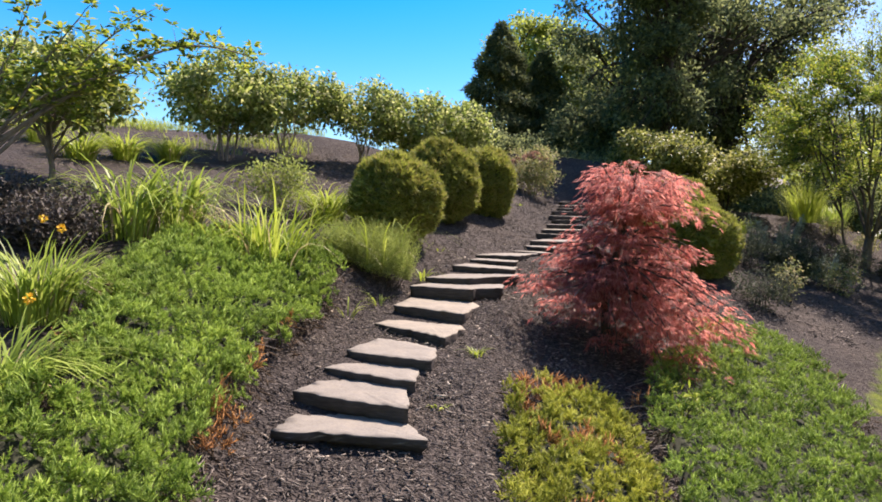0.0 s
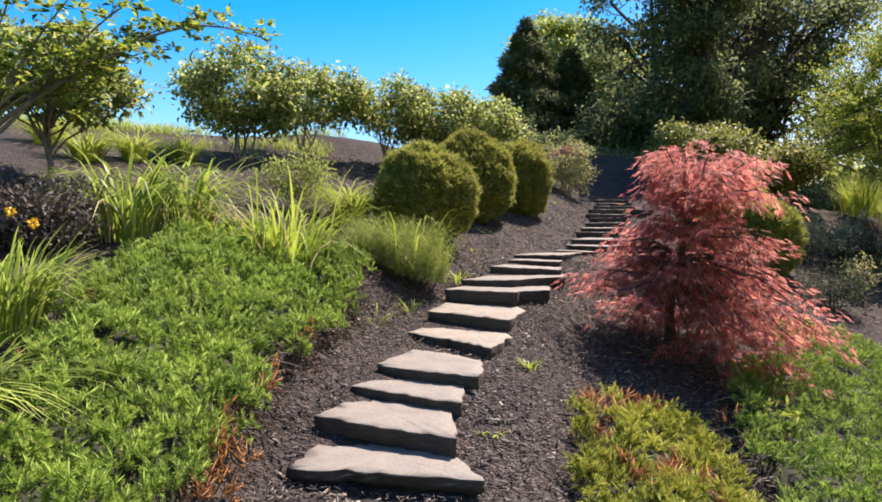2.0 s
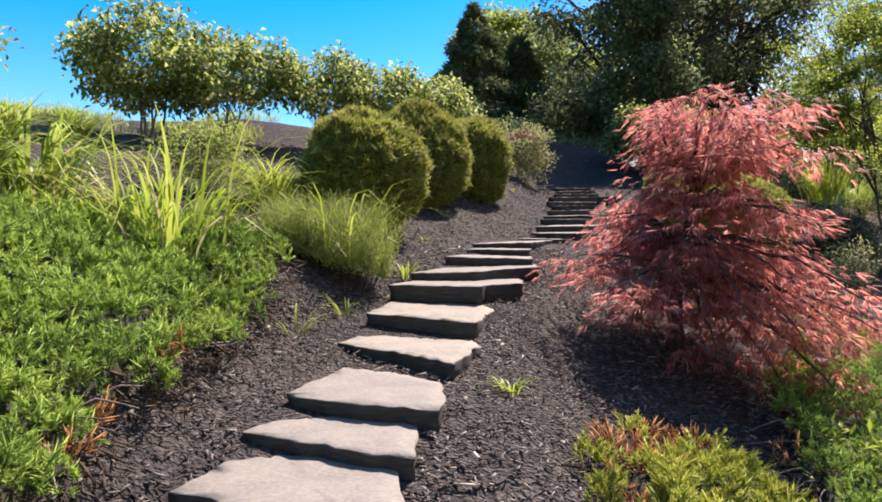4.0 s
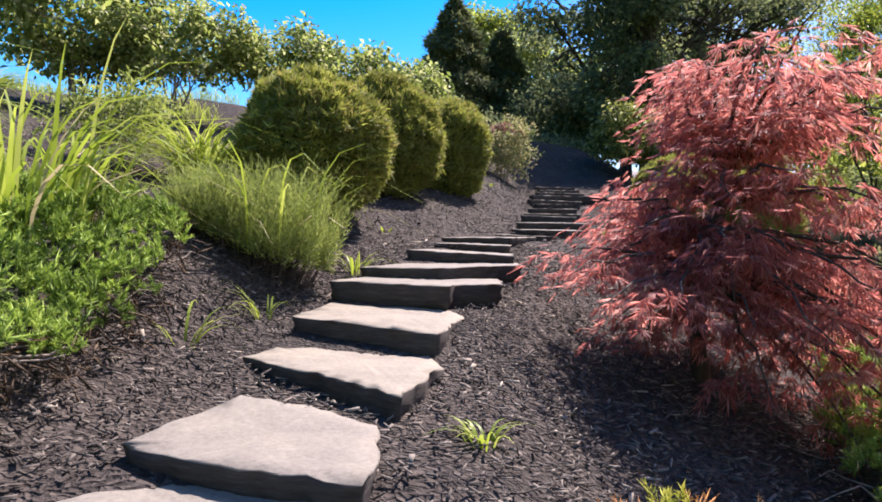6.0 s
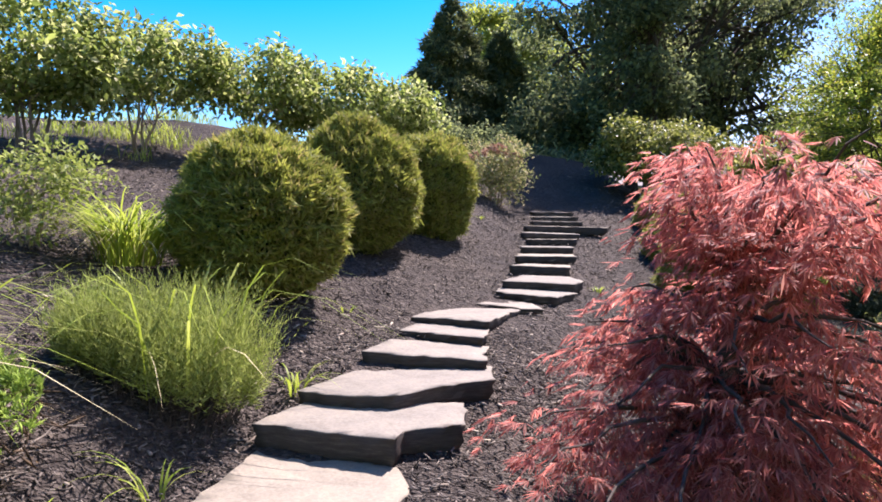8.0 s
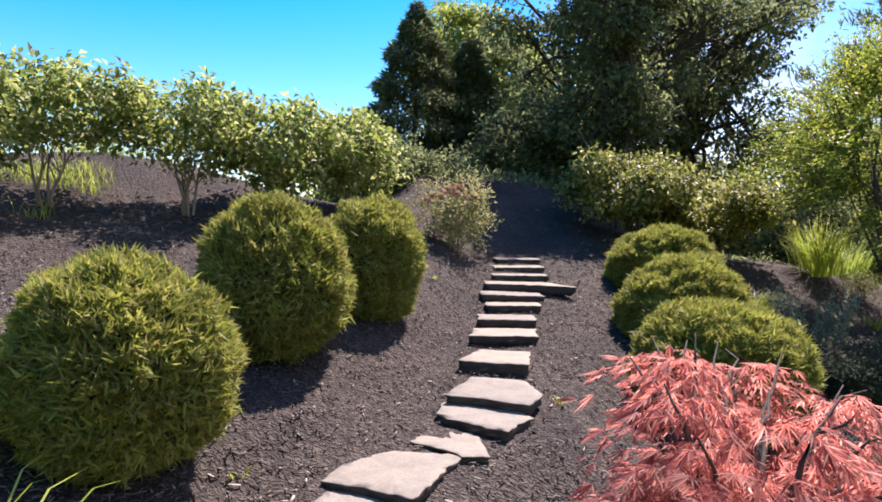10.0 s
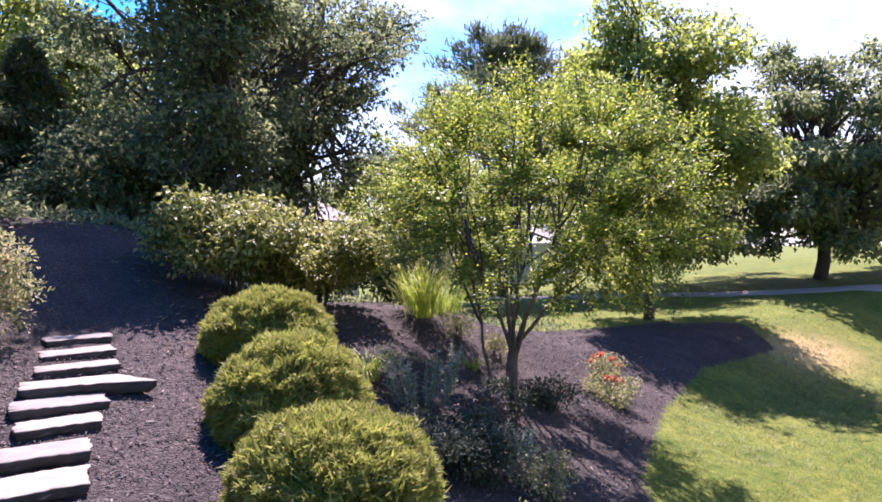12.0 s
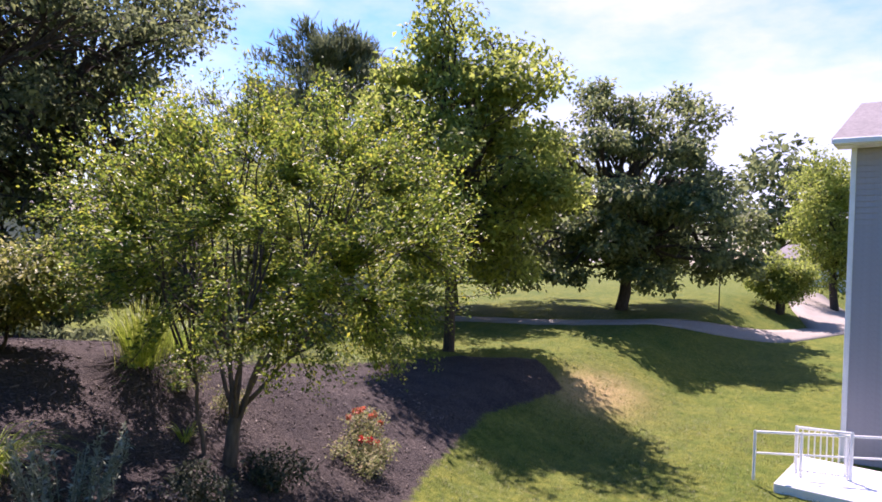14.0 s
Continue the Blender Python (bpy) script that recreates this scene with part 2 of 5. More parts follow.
def leaf_arrays(pos, axis, face, length, width, fold=0.25):
    """Leaves: a pointed blade with a fold along the middle, two triangles each. face: roughly the way its top looks."""
    n = len(pos)
    axis = unit(axis)
    side = unit(np.cross(axis, face))
    top = np.cross(side, axis)
    L, W = np.broadcast_to(length, n)[:, None], np.broadcast_to(width, n)[:, None]
    mid = pos + axis * L * 0.45 + top * W * fold
    v = np.empty((n, 4, 3))
    v[:, 0], v[:, 1], v[:, 2], v[:, 3] = pos, mid + side * W * 0.5, pos + axis * L, mid - side * W * 0.5
    v[:, 2] -= top * W * fold * 0.6
    i = np.arange(n)[:, None] * 4
    f = np.concatenate([i + [0, 1, 2], i + [0, 2, 3]], 1).reshape(-1, 3)
    return v.reshape(-1, 3), f


def needle_arrays(pos, axis, length, width):
    """Needles and scale sprays: one slim triangle each, turned at random about its length."""
    n = len(pos)
    side = unit(np.cross(axis, rand_dirs(n)))
    L, W = np.broadcast_to(length, n)[:, None], np.broadcast_to(width, n)[:, None]
    v = np.stack([pos - side * W * 0.5, pos + side * W * 0.5, pos + axis * L], 1)
    return v.reshape(-1, 3), np.arange(n * 3).reshape(-1, 3)


def joined(arrays):
    vs, fs, o = [], [], 0
    for v, f in arrays:
        vs.append(v)
        fs.append(f + o)
        o += len(v)
    return np.concatenate(vs), np.concatenate(fs)


def rand_dirs(n):
    return unit(rng.normal(size=(n, 3)))


def tube_arrays(pts, radii, sides=7):
    """A tapered limb along points, as triangles."""
    pts, radii = np.asarray(pts, float), np.asarray(radii, float)
    n = len(pts)
    t = unit(np.gradient(pts, axis=0))
    ref = np.where(np.abs(t[:, 2:3]) > 0.9, [[1.0, 0, 0]], [[0, 0, 1.0]])
    a = unit(np.cross(t, ref))
    b = np.cross(t, a)
    ang = np.linspace(0, 2 * np.pi, sides, endpoint=False)
    ring = pts[:, None] + radii[:, None, None] * (np.cos(ang)[None, :, None] * a[:, None] + np.sin(ang)[None, :, None] * b[:, None])
    v = ring.reshape(-1, 3)
    i, j = np.meshgrid(np.arange(n - 1), np.arange(sides), indexing="ij")
    p, q = (i * sides + j).ravel(), (i * sides + (j + 1) % sides).ravel()
    f = np.concatenate([np.stack([p, q, q + sides], 1), np.stack([p, q + sides, p + sides], 1)])
    return v, f


def limb(a, b, r0, r1, sag=0.0, wobble=0.06, steps=7, sides=7):
    a, b = np.asarray(a, float), np.asarray(b, float)
    s = np.linspace(0, 1, steps)
    d = np.linalg.norm(b - a)
    p = a + (b - a) * s[:, None]
    p[:, 2] += sag * np.sin(np.pi * s) * d
    bend = rng.normal(size=(2, 3)) * wobble * d
    p += np.sin(np.pi * s)[:, None] * bend[0] + np.sin(2 * np.pi * s)[:, None] * bend[1] * 0.5
    return tube_arrays(p, r0 + (r1 - r0) * s ** 0.8, sides), p


def crown_points(lobes, n, shell=0.55, clump=0.16, per=26):
    """Points of leaves, gathered in clumps near the skin of several lobes, and the way out of the lobe at each."""
    w = np.array([lb[1][0] * lb[1][1] + lb[1][1] * lb[1][2] + lb[1][0] * lb[1][2] for lb in lobes])
    w = w / w.sum()
    P, N = [], []
    for (c, r), share in zip(lobes, w):
        k = max(1, int(n * share / per))
        d = rand_dirs(k)
        rad = shell + (1 - shell) * rng.random(k) ** 0.6
        rad *= 1 + 0.16 * soft_noise(d, 3.1, float(c[0]) + 3)
        cc = np.asarray(c) + d * rad[:, None] * np.asarray(r)
        off = np.clip(rng.normal(size=(k, per, 3)), -1.5, 1.5) * clump * np.array([1, 1, 0.7])
        P.append((cc[:, None] + off).reshape(-1, 3))
        N.append(np.repeat(d, per, 0))
    return np.concatenate(P), np.concatenate(N)


def leaf_mesh(name, P, N, length, width, mat, droop=0.2, spread=1.0, fold=0.25, rise=0.3):
    n = len(P)
    axis = unit(N * 0.6 + rand_dirs(n) * spread + np.array([0, 0, -droop]))
    face = unit(rand_dirs(n) * 0.7 + N * 0.4 + np.array([0, 0, 0.6 + rise]))
    s = 0.65 + 0.7 * rng.random(n)
    v, f = leaf_arrays(P, axis, face, length * s, width * s, fold)
    return raw_mesh(name, v, f, mat)


def blades(base, direction, length, width, arch, steps=5, bow=2.2):
    """Grass blades as tapering arched strips: base, level direction, length, width and droop of each."""
    n = len(base)
    s = np.linspace(0, 1, steps)[None, :, None]
    lean = direction[:, None] * (0.18 * s + arch[:, None, None] * s ** bow)
    rise = np.zeros((n, steps, 3))
    rise[:, :, 2] = (s - (arch[:, None, None] * 0.75) * s ** (bow + 1))[:, :, 0]
    mid = base[:, None] + (lean + rise) * length[:, None, None]
    side = unit(np.cross(direction, [0, 0, 1.0]))[:, None] * width[:, None, None] * (1 - s ** 2) * 0.5
    side = side * (0.6 + 0.8 * np.minimum(s * 3, 1)) / 1.2
    v = np.stack([mid - side, mid + side], 2).reshape(n, -1, 3)
    i = np.arange(steps - 1)[:, None] * 2
    q = np.concatenate([i + [0, 1, 3], i + [0, 3, 2]], 0)
    f = (np.arange(n)[:, None, None] * steps * 2 + q[None]).reshape(-1, 3)
    return v.reshape(-1, 3), f


def inside(poly, x, y):
    poly = np.asarray(poly, float)
    r = np.zeros(np.shape(x), bool)
    for (x0, y0), (x1, y1) in zip(poly, np.roll(poly, -1, 0)):
        cross = ((y0 > y) != (y1 > y)) & (x < (x1 - x0) * (y - y0) / (y1 - y0 + 1e-12) + x0)
        r ^= cross
    return r


def edge_distance(poly, x, y):
    """Distance to the outline, positive inside."""
    poly = np.asarray(poly, float)
    best = np.full(np.shape(x), 1e9)
    for a, b in zip(poly, np.roll(poly, -1, 0)):
        d = b - a
        t = np.clip(((x - a[0]) * d[0] + (y - a[1]) * d[1]) / (d @ d), 0, 1)
        best = np.minimum(best, np.hypot(x - a[0] - t * d[0], y - a[1] - t * d[1]))
    return np.where(inside(poly, x, y), best, -best)


MULCH_LAWN = ground_mat()
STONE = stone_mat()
BARK_GREY = bark_mat("grey_bark", (0.10, 0.085, 0.07), (0.24, 0.20, 0.165))
BARK_TAN = bark_mat("tan_smooth_bark", (0.20, 0.15, 0.11), (0.36, 0.29, 0.22))
BARK_MYRTLE = bark_mat("brown_smooth_bark", (0.075, 0.055, 0.042), (0.17, 0.13, 0.10))
BARK_DARK = bark_mat("dark_bark", (0.035, 0.028, 0.024), (0.10, 0.08, 0.065))

# ---- ground ----
BED = [(-14, -3), (2.0, -3), (3.3, 3.5), (4.7, 7.3), (6.9, 10.2), (9.6, 12.3), (13.3, 14.4), (17.1, 15.8), (21.2, 15.9), (22.6, 17.6), (20.8, 19.4),
       (14.5, 21), (11.5, 24), (9, 34), (-1.5, 34), (-4, 20.5), (-14, 19)]


def build_ground():
    def axis(lo, hi, near_lo, near_hi, fine):
        near = np.arange(near_lo, near_hi, fine)
        out_hi, step = [near_hi], fine
        while out_hi[-1] < hi:
            step *= 1.18
            out_hi.append(out_hi[-1] + step)
        out_lo, step = [near_lo], fine
        while out_lo[-1] > lo:
            step *= 1.18
            out_lo.append(out_lo[-1] - step)
        return np.array(out_lo[:0:-1] + list(near) + out_hi)
    xs, ys = axis(-900, 900, -8, 30, 0.17), axis(-900, 900, -4, 26, 0.17)
    X, Y = np.meshgrid(xs, ys, indexing="ij")
    x, y = X.ravel(), Y.ravel()
    z = height(x, y)
    p = np.stack([x, y, 0 * x], 1)
    near = smooth(60, 25, np.hypot(x, y - 8))
    z = z + near * (0.03 * soft_noise(p, 1.7) + 0.018 * soft_noise(p, 5.3, 2.0))
    nx, ny = len(xs), len(ys)
    i, j = np.meshgrid(np.arange(nx - 1), np.arange(ny - 1), indexing="ij")
    a = (i * ny + j).ravel()
    me = raw_mesh("ground", np.stack([x, y, z], 1), np.stack([a, a + ny, a + ny + 1, a + 1], 1), MULCH_LAWN, True)
    bed = np.clip(edge_distance(BED, x, y) / 0.8 + 0.5, 0, 1)
    dry = np.exp(-(((x - 22.5) / 2.6) ** 2 + ((y - 15.6) / 1.3) ** 2)) + 0.25 * np.exp(-(((x - 20) / 6) ** 2 + ((y - 13.5) / 2.5) ** 2))
    for name, vals in (("bed", bed), ("dry", dry)):
        me.attributes.new(name, "FLOAT", "POINT").data.foreach_set("value", vals.astype(np.float32))
    return tagged(new("ground", me), "hillside of dark bark mulch beds and mown lawn", "ground", kind="structure")


build_ground()


# ---- stone steps ----
SLABS = []


def stone_step(outline, top, thick=0.11, seed=0, label=""):
    """An irregular riven slab from its plan: rough broken sides, a worn flat top."""
    r = np.random.default_rng(100 + seed)
    corners = np.array(outline, float)
    SLABS.append(corners)
    centre = corners.mean(0)
    pts = []
    for a, b in zip(corners, np.roll(corners, -1, 0)):
        d = b - a
        n = max(3, int(np.linalg.norm(d) / 0.055))
        out = np.array([d[1], -d[0]]) / np.linalg.norm(d)
        bow, ph = r.normal(0, 0.012), r.random() * 6
        for s in np.arange(n) / n:
            jag = r.normal(0, 0.0045) + bow * math.sin(math.pi * s) + 0.005 * math.sin(9 * s + ph) + (0.02 * r.random() if r.random() < 0.07 else 0) * -1
            pts.append(a + d * s + out * jag - centre)
    pts = np.array(pts)
    n = len(pts)
    out = unit(pts)
    slope = r.normal(0, 0.012, 2) + [0.0, 0.045]
    chip = r.normal(0, 0.006, n)
    rows = []
    for kz, (z, grow) in enumerate(((-thick, -0.07), (-thick * 0.75, -0.035), (-thick * 0.5, -0.006), (-thick * 0.3, -0.012), (-0.005, 0.004), (0.0, -0.003))):
        q = pts + out * (grow + (r.normal(0, 0.0045, n) if kz < 4 else chip * (kz == 4)))[:, None]
        rows.append(np.c_[q, z + r.normal(0, 0.006 if kz < 4 else 0.0014, n) + q @ slope])
    for sc in (0.75, 0.4):
        q = pts * sc
        rows.append(np.c_[q, 0.001 + r.normal(0, 0.0018, n) + q @ slope])
    verts = [p for ring in rows for p in ring] + [np.array([0, 0, 0.002])]
    faces = []
    for k in range(len(rows) - 1):
        for i in range(n):
            a, b = k * n + i, k * n + (i + 1) % n
            faces += [(a, b, b + n), (a, b + n, a + n)]
    last = (len(rows) - 1) * n
    faces += [(last + i, last + (i + 1) % n, len(verts) - 1) for i in range(n)]
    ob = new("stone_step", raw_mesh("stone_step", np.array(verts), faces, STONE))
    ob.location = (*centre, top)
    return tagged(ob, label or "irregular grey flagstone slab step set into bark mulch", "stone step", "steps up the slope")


stone_step([(-1.02, 4.13), (-0.05, 3.96), (-0.33, 4.58), (-0.92, 4.74)], 0.433, 0.088, 1, "wide pale flagstone slab at the foot of the steps")
stone_step([(-1.0, 4.66), (-0.18, 4.28), (-0.22, 4.86), (-0.80, 5.10)], 0.553, 0.160, 2)
stone_step([(-0.86, 5.12), (-0.16, 4.77), (-0.15, 5.25), (-0.72, 5.45)], 0.628, 0.150, 3)
stone_step([(-0.75, 5.42), (-0.05, 5.12), (-0.03, 5.64), (-0.52, 6.0)], 0.718, 0.160, 4)
stone_step([(-0.60, 6.42), (0.05, 5.78), (0.23, 6.24), (0.20, 6.65), (-0.42, 6.9)], 0.818, 0.200, 5, "thick grey flagstone slab with a broken-off corner")
stone_step([(-0.46, 6.88), (0.24, 6.47), (0.42, 7.05), (0.36, 7.4), (-0.28, 7.55)], 0.963, 0.210, 6, "thick squared grey flagstone slab step")
stone_step([(-0.33, 7.50), (0.36, 7.24), (0.40, 7.38), (0.70, 7.46), (0.74, 7.82), (-0.08, 7.92)], 1.125, 0.185, 7, "long flagstone slab with a notched front edge")
stone_step([(-0.17, 7.88), (0.34, 7.70), (0.94, 8.02), (0.97, 8.35), (0.19, 8.45)], 1.225, 0.155, 8)
stone_step([(0.15, 8.44), (0.93, 8.26), (1.0, 8.72), (0.35, 8.92)], 1.325, 0.13, 9)
stone_step([(0.40, 8.98), (0.97, 8.70), (1.06, 9.05), (0.53, 9.36)], 1.40, 0.12, 10)
stone_step([(0.50, 9.36), (1.04, 9.02), (1.45, 9.68), (0.74, 9.88)], 1.475, 0.13, 11, "large grey flagstone slab turning with the path")
stone_step([(1.07, 9.92), (1.41, 9.62), (1.60, 9.60), (1.60, 10.1), (1.35, 10.28)], 1.515, 0.09, 12, "pale yellowish flagstone slab step")
stone_step([(1.31, 10.33), (1.78, 9.92), (2.03, 10.2), (2.0, 10.5), (1.4, 10.65)], 1.60, 0.11, 13)
stone_step([(1.41, 10.62), (2.03, 10.28), (2.19, 10.5), (2.14, 11.0), (1.72, 11.15)], 1.70, 0.13, 14)
stone_step([(1.62, 11.42), (2.26, 11.26), (2.43, 11.9), (1.93, 12.0)], 1.82, 0.18, 15)
stone_step([(1.86, 12.38), (2.62, 12.28), (2.70, 12.72), (1.98, 12.8)], 1.93, 0.13, 16)
stone_step([(2.05, 12.92), (2.73, 12.80), (2.78, 13.2), (2.12, 13.3)], 2.04, 0.13, 17)
stone_step([(2.25, 13.40), (2.92, 13.32), (2.95, 13.7), (2.3, 13.76)], 2.15, 0.12, 18)
stone_step([(2.25, 13.82), (3.08, 13.76), (3.1, 14.15), (2.3, 14.2)], 2.25, 0.12, 19)
stone_step([(2.38, 14.24), (3.10, 14.12), (3.56, 13.95), (3.32, 14.5), (2.42, 14.62)], 2.36, 0.12, 20, "long flagstone slab reaching past the others")
stone_step([(2.56, 14.68), (3.38, 14.64), (3.4, 15.0), (2.6, 15.06)], 2.46, 0.11, 21)
stone_step([(2.68, 15.14), (3.45, 15.10), (3.46, 15.5), (2.7, 15.54)], 2.56, 0.11, 22)
stone_step([(2.80, 15.66), (3.52, 15.63), (3.54, 16.0), (2.8, 16.05)], 2.67, 0.11, 23)
stone_step([(-0.48, 4.10), (-0.09, 4.02), (-0.15, 4.3), (-0.46, 4.36)], 0.345, 0.190, 60, "rough dark stone block under the lowest slab")
# ---- foliage materials ----
LEAF_GLOBE = leaf_mat("arborvitae_green", [(0.12, 0.145, 0.026), (0.22, 0.25, 0.042), (0.345, 0.365, 0.068), (0.31, 0.255, 0.095)], 0.45, 0.65, 3)
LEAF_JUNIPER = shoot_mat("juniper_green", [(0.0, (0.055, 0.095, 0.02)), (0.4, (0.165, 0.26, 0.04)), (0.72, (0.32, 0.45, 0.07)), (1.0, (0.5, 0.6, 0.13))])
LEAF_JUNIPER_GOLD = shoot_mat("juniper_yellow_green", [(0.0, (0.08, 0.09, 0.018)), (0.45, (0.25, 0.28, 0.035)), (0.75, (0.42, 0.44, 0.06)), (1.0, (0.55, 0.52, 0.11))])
LEAF_BROWN = shoot_mat("dead_juniper_twigs", [(0.0, (0.14, 0.06, 0.025)), (0.5, (0.36, 0.16, 0.05)), (1.0, (0.52, 0.28, 0.10))], 0.2, 0.8, 2)
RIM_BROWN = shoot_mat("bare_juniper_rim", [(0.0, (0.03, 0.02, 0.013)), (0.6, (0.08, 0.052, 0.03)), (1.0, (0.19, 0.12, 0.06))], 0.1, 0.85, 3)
LEAF_MAPLE = leaf_mat("red_lace_leaf", [(0.29, 0.09, 0.083), (0.47, 0.143, 0.118), (0.61, 0.21, 0.167), (0.7, 0.38, 0.31)], 0.76, 0.5, 1.6, 0.35)
LEAF_VIB = leaf_mat("broad_variegated_leaf", [(0.09, 0.125, 0.03), (0.185, 0.245, 0.052), (0.33, 0.39, 0.10), (0.51, 0.52, 0.24)], 0.56, 0.55, 2)
LEAF_SHRUB = leaf_mat("shrub_leaf", [(0.06, 0.075, 0.018), (0.14, 0.165, 0.032), (0.27, 0.29, 0.065), (0.46, 0.435, 0.17)], 0.45, 0.5, 2)
LEAF_MYRTLE = leaf_mat("glossy_green_leaf", [(0.06, 0.098, 0.018), (0.14, 0.205, 0.03), (0.255, 0.33, 0.043), (0.43, 0.42, 0.055)], 0.55, 0.42, 1.4, 0.28)
LEAF_DARK = leaf_mat("dark_tree_leaf", [(0.076, 0.098, 0.056), (0.152, 0.186, 0.085), (0.295, 0.33, 0.13)], 0.58, 0.75, 0.5, 0.12)
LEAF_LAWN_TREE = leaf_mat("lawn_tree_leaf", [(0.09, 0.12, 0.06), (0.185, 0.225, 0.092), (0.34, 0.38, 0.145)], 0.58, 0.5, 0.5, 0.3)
LEAF_CONIFER = leaf_mat("spruce_needles", [(0.06, 0.08, 0.042), (0.11, 0.135, 0.065), (0.19, 0.21, 0.09)], 0.35, 0.8, 0.6, 0.15)
LEAF_PINE = leaf_mat("pine_needles", [(0.08, 0.105, 0.055), (0.14, 0.17, 0.085), (0.21, 0.24, 0.12)], 0.3, 0.6, 0.6)
LEAF_LIGHT = leaf_mat("light_tree_leaf", [(0.15, 0.2, 0.042), (0.28, 0.34, 0.065), (0.43, 0.47, 0.10)], 0.62, 0.6, 0.5)
LEAF_SPIREA = leaf_mat("spirea_leaf", [(0.13, 0.16, 0.05), (0.23, 0.26, 0.085), (0.36, 0.35, 0.15), (0.46, 0.37, 0.21)], 0.4, 0.65, 4)
FLOWER_PINK = leaf_mat("faded_pink_flower", [(0.36, 0.19, 0.14), (0.47, 0.28, 0.21), (0.42, 0.31, 0.23)], 0.3, 0.7, 5)
FLOWER_RED = leaf_mat("red_flower", [(0.60, 0.03, 0.04), (0.74, 0.08, 0.06)], 0.3, 0.6, 5)
FLOWER_CORAL = leaf_mat("coral_flower", [(0.62, 0.16, 0.09), (0.72, 0.28, 0.16)], 0.3, 0.6, 5)
FLOWER_YELLOW = leaf_mat("yellow_flower", [(0.75, 0.42, 0.02), (0.85, 0.55, 0.05)], 0.3, 0.6, 5)
BLADE_GREEN = leaf_mat("green_grass_blade", [(0.15, 0.23, 0.03), (0.28, 0.37, 0.06), (0.42, 0.50, 0.11)], 0.45, 0.5, 2)
BLADE_YELLOW = leaf_mat("yellow_green_blade", [(0.19, 0.27, 0.028), (0.32, 0.40, 0.045), (0.48, 0.52, 0.12)], 0.48, 0.5, 2)
BLADE_DRY = leaf_mat("straw_blade", [(0.40, 0.32, 0.16), (0.58, 0.50, 0.30)], 0.3, 0.7, 2)
LEAF_LAVENDER = leaf_mat("soft_green_shoots", [(0.16, 0.20, 0.04), (0.26, 0.32, 0.07), (0.38, 0.42, 0.13)], 0.45, 0.65, 3)
LEAF_BLUE = leaf_mat("blue_grey_leaf", [(0.038, 0.048, 0.03), (0.062, 0.076, 0.045), (0.1, 0.12, 0.07)], 0.3, 0.7, 3, 0.2)
LEAF_SAGE = leaf_mat("pale_sage_leaf", [(0.15, 0.185, 0.125), (0.26, 0.30, 0.21), (0.40, 0.44, 0.33)], 0.3, 0.7, 3)
LEAF_PURPLE = leaf_mat("dusky_leaf", [(0.045, 0.038, 0.034), (0.085, 0.07, 0.06), (0.13, 0.115, 0.085)], 0.2, 0.65, 3)
# twigs inside the globes, their colour darkened to hold the shade behind the sprays
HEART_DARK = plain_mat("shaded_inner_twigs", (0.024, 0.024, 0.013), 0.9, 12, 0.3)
SHADED_TWIGS = plain_mat("shaded_juniper_twigs", (0.022, 0.025, 0.011), 0.9, 40, 0.4)


# ---- plants ----
def blob(radii, seed, rough=0.1):
    """An uneven dark heart of twigs, which leaves cover."""
    bm = bmesh.new()
    bmesh.ops.create_icosphere(bm, subdivisions=3, radius=1.0)
    for v in bm.verts:
        k = 1 + rough * noise.noise(v.co * 2.3 + Vector((seed, 0, 0)))
        v.co = Vector((v.co.x * radii[0] * k, v.co.y * radii[1] * k, v.co.z * radii[2] * k))
    return bm


def globe_shrub(x, y, w, h, seed, label, squat=False):
    """A clipped globe: many small upright sprays over a dark heart, on a short stem."""
    base = up(x, y, -0.1)
    h += 0.1
    ob = thing("globe_shrub", base, label, "shrub", "clipped globe shrubs along the steps")
    cz = h * (0.5 if not squat else 0.42)
    rz = h - cz
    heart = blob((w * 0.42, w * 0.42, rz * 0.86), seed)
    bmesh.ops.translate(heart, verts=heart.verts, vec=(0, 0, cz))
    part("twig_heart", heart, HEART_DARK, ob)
    v, f = tube_arrays([[0, 0, 0.0], [0.01, 0, cz * 0.5], [0, 0, cz]], [0.06, 0.05, 0.03])
    child("stem", raw_mesh("stem", v, f, BARK_DARK), ob)
    n = int(27000 * w * w)
    d = rand_dirs(n)
    keep = d[:, 2] > -0.93
    d = d[keep]
    n = len(d)
    lump = 1 + 0.09 * soft_noise(d, 2.4, seed) + 0.06 * soft_noise(d, 7.0, seed + 5) + 0.05 * soft_noise(d, 15.0, seed + 2)
    rad = (0.84 + 0.17 * rng.random(n) ** 0.7 + 0.05 * (rng.random(n) > 0.9) * rng.random(n)) * lump
    P = d * rad[:, None] * np.array([w / 2, w / 2, rz]) + [0, 0, cz]
    axis = unit(d * 0.7 + rand_dirs(n) * 0.75 + [0, 0, 0.2])
    s = 0.6 + 0.8 * rng.random(n)
    v, f = needle_arrays(P - axis * 0.03, axis, 0.072 * s, 0.0175 * s)
    child("foliage", raw_mesh("foliage", v, f, LEAF_GLOBE), ob)
    return ob


